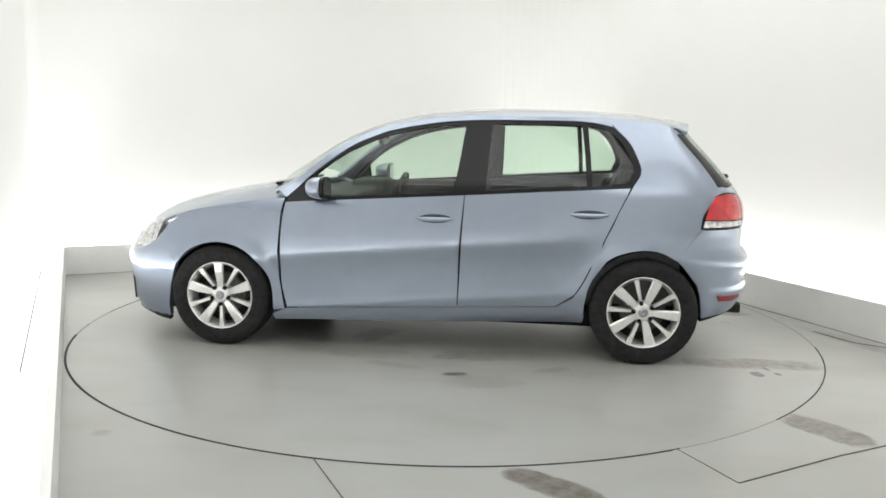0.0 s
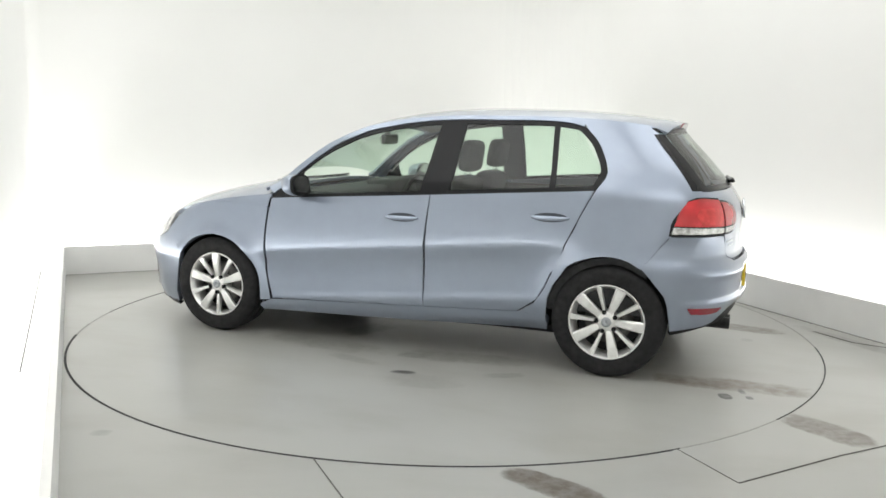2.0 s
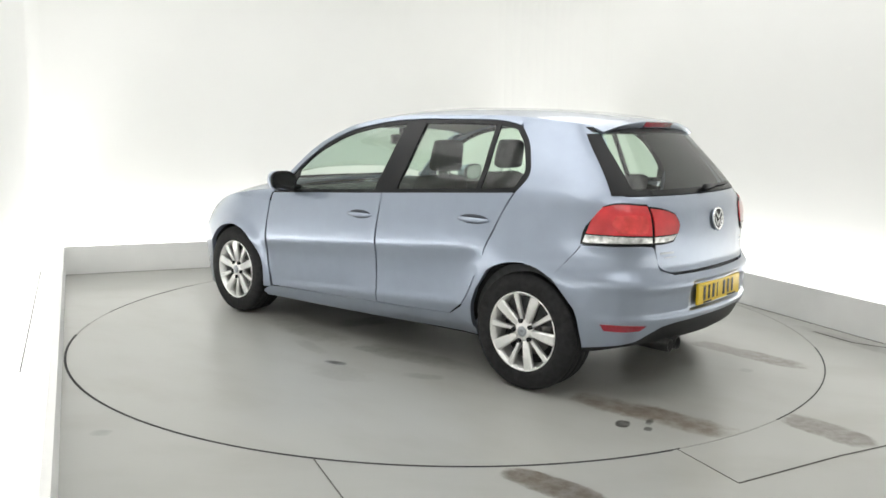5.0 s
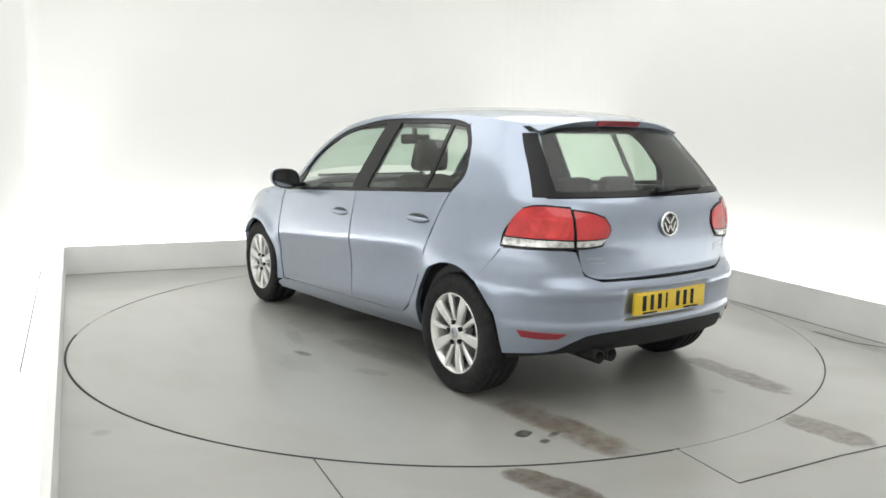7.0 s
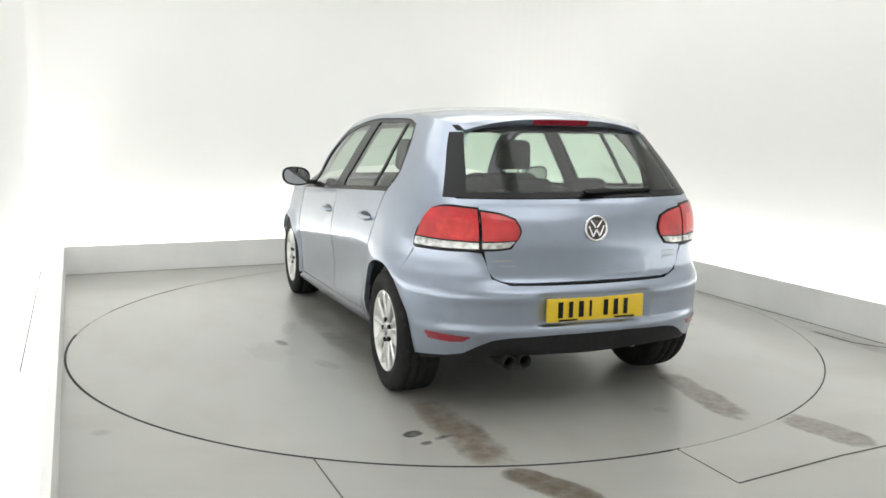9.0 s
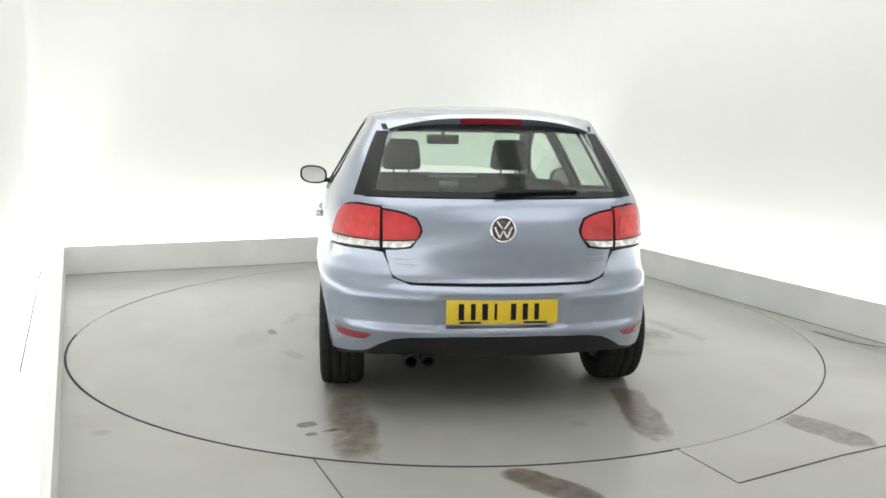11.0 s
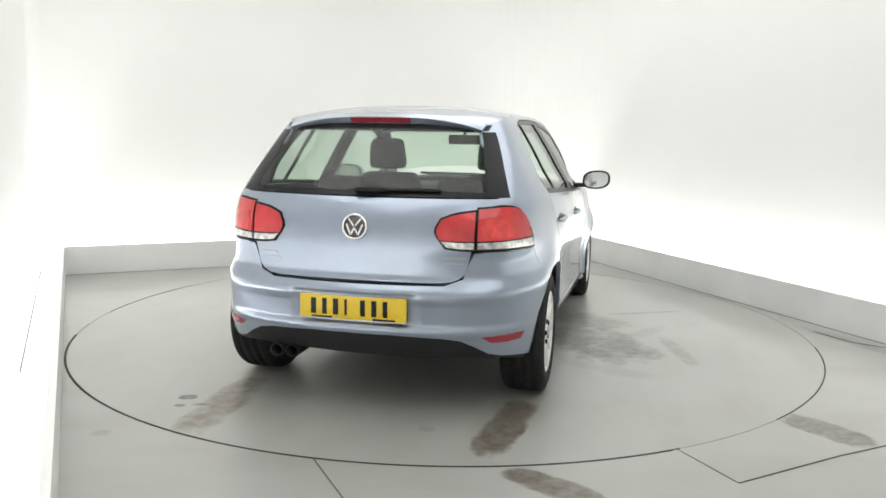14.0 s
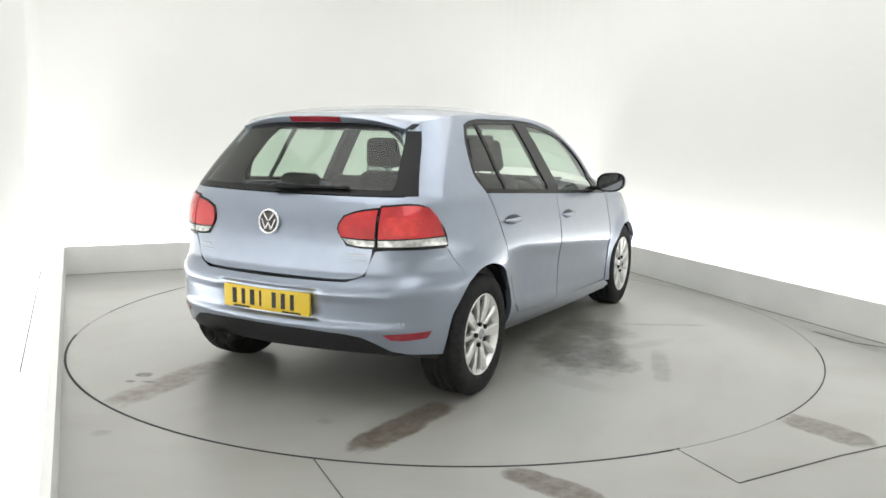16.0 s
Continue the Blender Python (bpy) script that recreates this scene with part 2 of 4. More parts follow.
def build_floor():
    verts, faces = [], []
    for x, y in ring:
        k = (R + 0.008) / R
        d = Vector((x, y, 0)).normalized()
        du, dv = d.dot(E1), d.dot(E2)
        reach = min((U1 - 0.0) / du if du > 1e-6 else (-2.463 / (du + 0.0265 * dv) if du < -0.05 else 99), V1 / dv if dv > 1e-6 else (-2.6 / dv if dv < -1e-6 else 99))
        verts += [(x * k, y * k, -0.06), (x * k, y * k, 0), tuple(d * reach)]
    n = len(ring)
    for i in range(n):
        j = (i + 1) % n
        faces += [(3 * i, 3 * i + 1, 3 * j + 1, 3 * j), (3 * i + 1, 3 * i + 2, 3 * j + 2, 3 * j + 1)]
    b = len(verts)
    verts += [tuple(booth(u, v)) for u, v in ((-2.394, -2.6), (U1, -2.6), (U1, V1), (-2.536, V1))]
    # corners and the front of the floor
    for c in range(4):
        p = Vector(verts[b + c])
        near = sorted(range(n), key=lambda i: (Vector(verts[3 * i + 2]) - p).length)[:2]
        faces.append((b + c, 3 * near[0] + 2, 3 * near[1] + 2))
    k = len(verts)
    verts += [tuple(booth(u, v)) for u, v in ((-2.299, V0), (U1, V0), (U1, -2.6), (-2.394, -2.6))]
    faces.append((k, k + 1, k + 2, k + 3))
    me = mesh_of("floor", verts, faces, M_FLOOR, False)
    bm = bmesh.new()
    bm.from_mesh(me)
    bmesh.ops.recalc_face_normals(bm, faces=bm.faces)
    bm.to_mesh(me)
    bm.free()
    tagged(new("floor", me), "pale grey painted concrete floor with brown worn patches", "floor", kind="structure")
    v, f = prism([(x * 1.1, y * 1.1) for x, y in ring[::4]], -0.14, -0.12)
    tagged(new("pit_floor", mesh_of("pit_floor", v, f, M_GAP, False)), "dark pit floor under the turntable", "floor", kind="structure")


def build_booth():
    W = 0.12
    a, b, c, d = U0 - GAP, U1 + GAP, V0 - 0.0, V1 + GAP
    lo = -0.15
    slab("wall_left", [booth(a - W, c), booth(a, c), booth(a, d), booth(a - W, d)], lo, TOP, M_WALL, "white painted booth wall lit from below", "wall")
    slab("wall_right", [booth(b, c), booth(b + W, c), booth(b + W, d), booth(b, d)], lo, TOP, M_WALL, "white painted booth wall lit from below", "wall")
    slab("wall_back", [booth(a - W, d), booth(b + W, d), booth(b + W, d + W), booth(a - W, d + W)], lo, TOP, M_WALL, "white painted booth wall lit from below", "wall")
    # added wall, never in view: closes the end behind the camera and returns light
    slab("wall_front", [booth(a - W, c - W), booth(b + W, c - W), booth(b + W, c), booth(a - W, c)], lo, TOP, M_WALL, "unseen white wall added to close the booth", "wall")
    slab("ceiling", [booth(a - W, c - W), booth(b + W, c - W), booth(b + W, d + W), booth(a - W, d + W)], TOP, TOP + 0.1, M_WALL, "white booth ceiling", "ceiling")
    def ul(v):
        return -2.536 + 0.0265 * (V1 - v)
    slab("trough_left", [booth(a, c), booth(ul(c) - 0.04, c), booth(ul(d) - 0.04, d), booth(a, d)], lo, -0.004, M_WALL, "white floor of the light trough behind the kerb", "floor")
    for nm, q in (("trough_right", (U1 + 0.03, b, c, d)), ("trough_back", (U0 - 0.03, U1 + 0.03, V1 + 0.03, d))):
        slab(nm, [booth(q[0], q[2]), booth(q[1], q[2]), booth(q[1], q[3]), booth(q[0], q[3])], lo, -0.004, M_WALL, "white floor of the light trough behind the kerb", "floor")
    # coved corner of the two lit walls
    for cu, cv, s in ((b, d, 1), (a, d, -1)):
        r = 0.9 if s > 0 else 0.12
        pts = [(cu, cv)] + [(cu - s * r + s * r * math.cos(t), cv - r + r * math.sin(t)) for t in [radians(90 * i / 16) for i in range(17)]]
        v, f = prism([tuple(booth(u, v_).xy) for u, v_ in pts], lo, TOP)
        tagged(new("wall_corner", mesh_of("wall_corner", v, f, M_WALL, False)), "curved white corner between the booth walls", "wall", kind="structure")
    K = 0.03
    slab("kerb_back", [booth(-2.536, V1), booth(U1 + K, V1), booth(U1 + K, V1 + K), booth(-2.536, V1 + K)], lo, KERB + 0.005, M_KERB, "low pale grey painted kerb board along the wall", "kerb")
    slab("kerb_right", [booth(U1, V0), booth(U1 + K, V0), booth(U1 + K, V1), booth(U1, V1)], lo, KERB + 0.005, M_KERB, "low pale grey painted kerb board along the wall", "kerb")
    slab("kerb_left", [booth(ul(V0) - 0.035, V0), booth(ul(V0), V0), booth(ul(V1 + K), V1 + K), booth(ul(V1 + K) - 0.035, V1 + K)], lo, KERB, M_KERB, "low pale grey painted kerb board along the wall", "kerb")

    def seam(name, pts, w, mat, label, z=0.002):
        for (x0, y0), (x1, y1) in zip(pts, pts[1:]):
            d_ = Vector((x1 - x0, y1 - y0, 0)).normalized()
            n_ = Vector((-d_.y, d_.x, 0)) * w / 2
            p, q = Vector((x0, y0, 0)), Vector((x1, y1, 0))
            v, f = prism([tuple((p - n_).xy), tuple((q - n_).xy), tuple((q + n_).xy), tuple((p + n_).xy)], 0.0005, z)
            tagged(new(name, mesh_of(name, v, f, mat, False)), label, "floor joint", kind="structure")
    seam("floor_joint", [(1.02, -2.23), (1.17, -2.56)], 0.004, M_SEAM, "thin dark joint in the painted floor")
    seam("floor_joint", [(1.17, -2.56), (1.71, -2.27), (1.99, -2.14)], 0.008, M_SEAM, "thin dark joint in the painted floor")
    seam("floor_joint", [(-0.54, -2.395), (-0.37, -2.75)], 0.005, M_SEAM, "thin dark joint in the painted floor")
    seam("floor_joint", [(2.57, -0.10), (2.70, -0.38), (2.90, -0.52)], 0.012, M_SEAM, "dark crack beside the kerb board")
    bl = [booth(-2.53, V1 - 0.004), booth(U1 - 0.004, V1 - 0.004), booth(U1 - 0.004, -3.4)]
    seam("floor_joint", [tuple(p.xy) for p in bl], 0.008, M_SEAM, "dark joint along the kerb board")
    seam("trough_joint", [(-3.707, 1.63), (-2.335, -1.32)], 0.007, M_GAP, "thin grey joint in the light trough")


build_floor()
build_booth()


def build_ring():
    """Thin steel frame round the pit: dark where it is open, coloured pale where glare washes out its lip."""
    def lip_lit(deg):
        for lo_, hi_ in ((-64.5, -49), (-12, 152), (177, 192)):
            if lo_ <= deg <= hi_ or lo_ <= deg - 360 <= hi_:
                return True
        return False
    n = 360
    for glared, mat, label in ((False, M_GAP, "thin dark steel joint round the turntable"), (True, M_LIT_LIP, "joint round the turntable, coloured pale as its lit lip")):
        v, f = [], []
        for i in range(n):
            deg = -90 + 360 * (i + 0.5) / n
            if lip_lit(deg) != glared:
                continue
            k = len(v)
            wide = 0.014 if -175 < deg < -66 or deg > 185 else 0.008
            for d_ in (-0.5, 0.5):
                a_ = radians(deg + d_)
                for rr, z in ((R + 0.0012, -0.04), (R + 0.0012, 0.0012), (R + wide, 0.0012), (R + wide, -0.04)):
                    v.append((rr * math.cos(a_), rr * math.sin(a_), z))
            f += [(k, k + 4, k + 5, k + 1), (k + 1, k + 5, k + 6, k + 2), (k + 2, k + 6, k + 7, k + 3)]
        tagged(new("turntable_joint", mesh_of("turntable_joint", v, f, mat, False)), label, "floor joint", kind="structure")


build_ring()


def build_turntable():
    v, f = prism(ring, -0.05, 0.0)
    ob = tagged(new("turntable", mesh_of("turntable", v, f, M_TABLE, False)),
                "round grey turntable with wet tyre tracks, oil spots and shade painted beside the sills", "turntable")
    v, f = lathe([(-0.049, R), (-0.004, R), (-0.004, R + 0.0009), (-0.049, R + 0.0009)], 120)
    part("edge_trim", mesh_of("edge_trim", [(x, z, y) for x, y, z in v], f, M_SEAM, False), M_SEAM, ob, "thin dark steel edge")
    return ob


turntable = build_turntable()

# ---- the car: x forward, y to its left, z up, origin on the ground amid the axles ----
PROFILE = curve([0.10, 0.16, 0.22, 0.29, 0.33, 0.36, 0.45, 0.55, 0.615, 0.635, 0.66, 0.75, 0.85, 0.95, 1.0, 1.1, 1.2, 1.3, 1.4, 1.5],
                [0.72, 0.785, 0.83, 0.857, 0.864, 0.8615, 0.8625, 0.8695, 0.8815, 0.8855, 0.8865, 0.8785, 0.862, 0.845, 0.835, 0.787, 0.733, 0.673, 0.608, 0.54])
REAR = curve([0.10, 0.22, 0.29, 0.36, 0.45, 0.55, 0.635, 0.70, 0.76, 0.85, 0.95, 1.0, 1.1, 1.2, 1.3, 1.4, 1.5],
             [0.77, 0.846, 0.873, 0.886, 0.892, 0.898, 0.901, 0.896, 0.886, 0.869, 0.85, 0.838, 0.788, 0.733, 0.673, 0.608, 0.54])
PLAN = [(-2.0, 0), (-1.992, 0.2), (-1.967, 0.4), (-1.915, 0.6), (-1.85, 0.73), (-1.76, 0.825), (-1.6, 0.905), (-1.3, 0.962), (-1.0, 0.98), (-0.5, 0.997),
        (0, 1.0), (0.5, 1.0), (0.9, 1.002), (1.3, 1.022), (1.6, 0.99), (1.8, 0.918), (1.97, 0.775), (2.075, 0.59), (2.125, 0.35), (2.145, 0)]
TAIL = curve([0.15, 0.25, 0.31, 0.39, 0.435, 0.47, 0.55, 0.595, 0.615, 0.66, 0.69, 0.75, 0.83, 0.9, 0.95, 0.98, 1.02, 1.05, 1.2, 1.36, 1.42],
             [0.25, 0.13, 0.065, 0.026, 0.008, 0.017, 0.011, 0.0, 0.004, 0.040, 0.056, 0.056, 0.055, 0.060, 0.072, 0.087, 0.112, 0.138, 0.27, 0.42, 0.47])
NOSE = curve([0.1, 0.2, 0.35, 0.52, 0.6, 0.7, 0.76, 0.85], [0.2, 0.03, 0.02, 0.0, 0.05, 0.13, 0.2, 0.35])


def _dense():
    p = [Vector((x, y, 0)) for x, y in PLAN]
    p = [Vector((p[1].x, -p[1].y, 0))] + p + [Vector((p[-2].x, -p[-2].y, 0))]
    out = []
    for i in range(1, len(p) - 2):
        for k in range(12):
            t = k / 12
            a, b, c, d = p[i - 1], p[i], p[i + 1], p[i + 2]
            out.append(0.5 * (2 * b + (c - a) * t + (2 * a - 5 * b + 4 * c - d) * t * t + (3 * b - a - 3 * c + d) * t ** 3))
    return out + [p[-2]]


PX = np.array([v.x for v in _dense()])
PX = np.maximum.accumulate(PX + np.arange(len(PX)) * 1e-7)
PN = np.array([max(v.y, 0) for v in _dense()])
PS = np.concatenate([[0], np.cumsum(np.hypot(np.diff(PX), np.diff(PN)))])
BACK = int(np.argmax(PX > -1.0))


def half(x0, z):
    w = PROFILE(z + (0.085 * x0 - 0.012) * max(0, min(1, (1.15 - z) / 0.25)))
    if z > 0.9 and x0 > 0.2:
        w *= 1 - 0.11 * min(1, (z - 0.9) / 0.12) * min(1, (x0 - 0.2) / 0.75)
    if x0 < -0.75:
        k = RAMP(-x0, 0.75, 1.4)
        w = w * (1 - k) + REAR(z) * k
    # tucked in below the rear lamps, above the bumper's shoulder
    if x0 < -1.3:
        w -= 0.020 * RAMP(-x0, 1.3, 1.72) * RAMP(z, 0.625, 0.70) * (1 - RAMP(z, 0.74, 0.85))
    # flared wheel arches
    for cx, r in ((1.289, 0.345), (-1.289, 0.365)):
        d = math.hypot(x0 - cx, z - 0.315)
        w += (0.018 if cx > 0 else 0.010) * math.exp(-((d - r) / (0.05 if cx > 0 else 0.075)) ** 2) * (1 if z > 0.2 else 0.3)
    return w


def RAMP(z, lo=0.8, hi=1.4):
    t = max(0.0, min(1.0, (z - lo) / (hi - lo)))
    return t * t * (3 - 2 * t)



def sweep(x0, z):
    """The tail leans forward with height, low down only close to its middle."""
    t, k = -1 - x0, 1 - RAMP(z, 0.75, 1.3)
    return x0 + TAIL(z) * t * (1 - k + k * t * t)


def square(n, z):
    """The tail's corners grow squarer towards the roof."""
    return n * (1 + 0.12 * RAMP(z) * (1 - n ** 6))


def P(s, z, lift=0.0, side=1):
    """A place on the body's skin: s along the plan's outline from the middle of the tail, z the height."""
    sg = 1 if s >= 0 else -1
    a = abs(s)
    x0, n = float(np.interp(a, PS, PX)), float(np.interp(a, PS, PN))
    y = square(n, z) * half(x0, z)
    x = x0
    if x0 < -1:
        x = sweep(x0, z)
    elif x0 > 1:
        x = x0 - NOSE(z) / 1.1 * (x0 - 1)
    v = Vector((x, y * sg * side, z))
    if lift:
        tx, tn = np.interp(a + 0.01, PS, PX) - np.interp(a - 0.01, PS, PX), np.interp(a + 0.01, PS, PN) - np.interp(a - 0.01, PS, PN)
        nrm = Vector((-tn, tx, 0)).normalized()
        if a < 0.015:
            nrm = Vector((-1, 0, 0))
        v += Vector((nrm.x, nrm.y * sg * side, 0)) * lift
    return v


def SX(x, z):
    x0 = x
    if x < -1:
        x0 = float(np.interp(x, [sweep(q, z) for q in PX[:BACK]], PX[:BACK]))
    elif x > 1:
        q = NOSE(z) / 1.1
        x0 = (x - q) / (1 - q)
    return float(np.interp(x0, PX, PS))


def SY(y, z):
    n = abs(y) / half(-1.8, z)
    s = float(np.interp(n, [square(q, z) for q in PN[:BACK]], PS[:BACK]))
    return s if y >= 0 else -s


def resample(row, n, smooth):
    """n + 1 points along control points, evenly between them by index."""
    k = len(row) - 1
    out = []
    for i in range(n + 1):
        f = i / n * k
        j = min(int(f), k - 1)
        t = f - j
        b, c = row[j], row[j + 1]
        if smooth and k > 1:
            a = row[j - 1] if j > 0 else [2 * b[q] - c[q] for q in (0, 1)]
            d = row[j + 2] if j + 2 <= k else [2 * c[q] - b[q] for q in (0, 1)]
            out.append([0.5 * (2 * b[q] + (c[q] - a[q]) * t + (2 * a[q] - 5 * b[q] + 4 * c[q] - d[q]) * t * t + (3 * b[q] - a[q] - 3 * c[q] + d[q]) * t ** 3) for q in (0, 1)])
        else:
            out.append([b[q] + (c[q] - b[q]) * t for q in (0, 1)])
    return out


def net(rows, nu, nv, smooth=True):
    """A grid of (s, z) from rows of control points."""
    cols = [resample(r, nu, smooth) for r in rows]
    grid = [resample([c[i] for c in cols], nv, smooth) for i in range(nu + 1)]
    return [[grid[i][j] for i in range(nu + 1)] for j in range(nv + 1)]


def skin(name, grid, mat, parent, lift=0.0, depth=0.02, gap=0.003, side=1, label="", place=None):
    """A panel on the body: its grid is drawn in a little at the rim, and the rim is turned inwards."""
    nv, nu = len(grid) - 1, len(grid[0]) - 1
    put = place or (lambda a, b, l: P(a, b, l, side))
    pts = [[put(*grid[j][i], lift) for i in range(nu + 1)] for j in range(nv + 1)]
    if gap:
        for j in range(nv + 1):
            for i, k in ((0, 1), (nu, nu - 1)):
                d = pts[j][k] - pts[j][i]
                if d.length > 1e-6:
                    pts[j][i] = pts[j][i] + d * min(0.45, gap / d.length)
        for i in range(nu + 1):
            for j, k in ((0, 1), (nv, nv - 1)):
                d = pts[k][i] - pts[j][i]
                if d.length > 1e-6:
                    pts[j][i] = pts[j][i] + d * min(0.45, gap / d.length)
    verts = [p for r in pts for p in r]
    n = nu + 1
    faces = [(j * n + i, j * n + i + 1, (j + 1) * n + i + 1, (j + 1) * n + i) for j in range(nv) for i in range(nu)]
    if depth:
        rim = [(0, i) for i in range(nu + 1)] + [(j, nu) for j in range(1, nv + 1)] + [(nv, i) for i in range(nu - 1, -1, -1)] + [(j, 0) for j in range(nv - 1, 0, -1)]
        b = len(verts)
        base = [j * n + i for j, i in rim]
        for j, i in rim:
            du = pts[j][min(i + 1, nu)] - pts[j][max(i - 1, 0)]
            dv = pts[min(j + 1, nv)][i] - pts[max(j - 1, 0)][i]
            nr = du.cross(dv)
            nr = nr.normalized() if nr.length > 1e-9 else Vector((0, 1, 0))
            c = Vector((0, 0, 0.7))
            p = pts[j][i]
            if nr.dot(p - c) < 0:
                nr = -nr
            verts.append(p - nr * depth)
        m = len(rim)
        dup = [verts[k].copy() for k in base]
        q = len(verts)
        verts += dup
        faces += [(q + k, q + (k + 1) % m, b + (k + 1) % m, b + k) for k in range(m)]
    me = mesh_of(name, verts, faces, mat)
    bm = bmesh.new()
    bm.from_mesh(me)
    bmesh.ops.recalc_face_normals(bm, faces=bm.faces)
    bm.to_mesh(me)
    bm.free()
    return part(name, me, mat, parent, label)


def X(*pts):
    return [[SX(x, z), z] for x, z in pts]


def Yr(*pts):
    return [[SY(y, z), z] for y, z in pts]


def belt(x):
    return 0.967 - 0.0675 * x


DLO = curve([-1.24, -1.16, -1.078, -0.94, -0.796, -0.325, -0.05, 0.227, 0.511, 0.717, 0.88], [1.144, 1.315, 1.385, 1.410, 1.4165, 1.416, 1.398, 1.35, 1.235, 1.082, 0.92])
EDGE = curve([-1.62, -1.5, -1.3, -1.08, -0.8, -0.325, -0.05, 0.227, 0.511, 0.717, 0.9, 1.0], [1.36, 1.385, 1.415, 1.434, 1.443, 1.443, 1.428, 1.384, 1.278, 1.135, 0.985, 0.945])
CROWN = curve([-1.62, -1.55, -1.4, -0.98, -0.43, 0, 0.3, 0.45, 0.6, 0.8, 0.95, 1.05], [1.412, 1.426, 1.451, 1.489, 1.499, 1.471, 1.413, 1.358, 1.285, 1.150, 1.043, 0.985])
HOODC = curve([1.0, 1.05, 1.314, 1.635, 1.84, 1.903, 1.98], [0.990, 0.996, 0.958, 0.890, 0.825, 0.788, 0.70])
HOODE = curve([0.85, 1.0, 1.3, 1.6, 1.8, 1.9, 1.98], [0.93, 0.918, 0.875, 0.805, 0.725, 0.672, 0.60])


RD_IN = curve([0.33, 0.38, 0.47, 0.635, 0.80, 0.92, 1.04], [0.775, 0.862, 0.925, 0.998, 1.075, 1.13, 1.187])


def RD(z):
    """The rear edge of the rear door."""
    return -RD_IN(z)


def edge_y(x):
    return P(SX(x, EDGE(x)), EDGE(x)).y


def TOPS(x, n, lift=0.0):
    """The roof and windscreen: x along, n from -1 to 1 across."""
    ye = edge_y(x)
    return Vector((x + 0.07 * max(0, (x - 0.2)) * (1 - n * n) * 1.6, ye * n, EDGE(x) + (CROWN(x) - EDGE(x)) * (1 - abs(n) ** 2.8) + lift))


def HOOD(x, n, lift=0.0):
    y = P(SX(x, HOODE(x)), HOODE(x)).y
    return Vector((x, y * n, HOODE(x) + (HOODC(x) - HOODE(x)) * (1 - abs(n) ** 3.2) + lift))


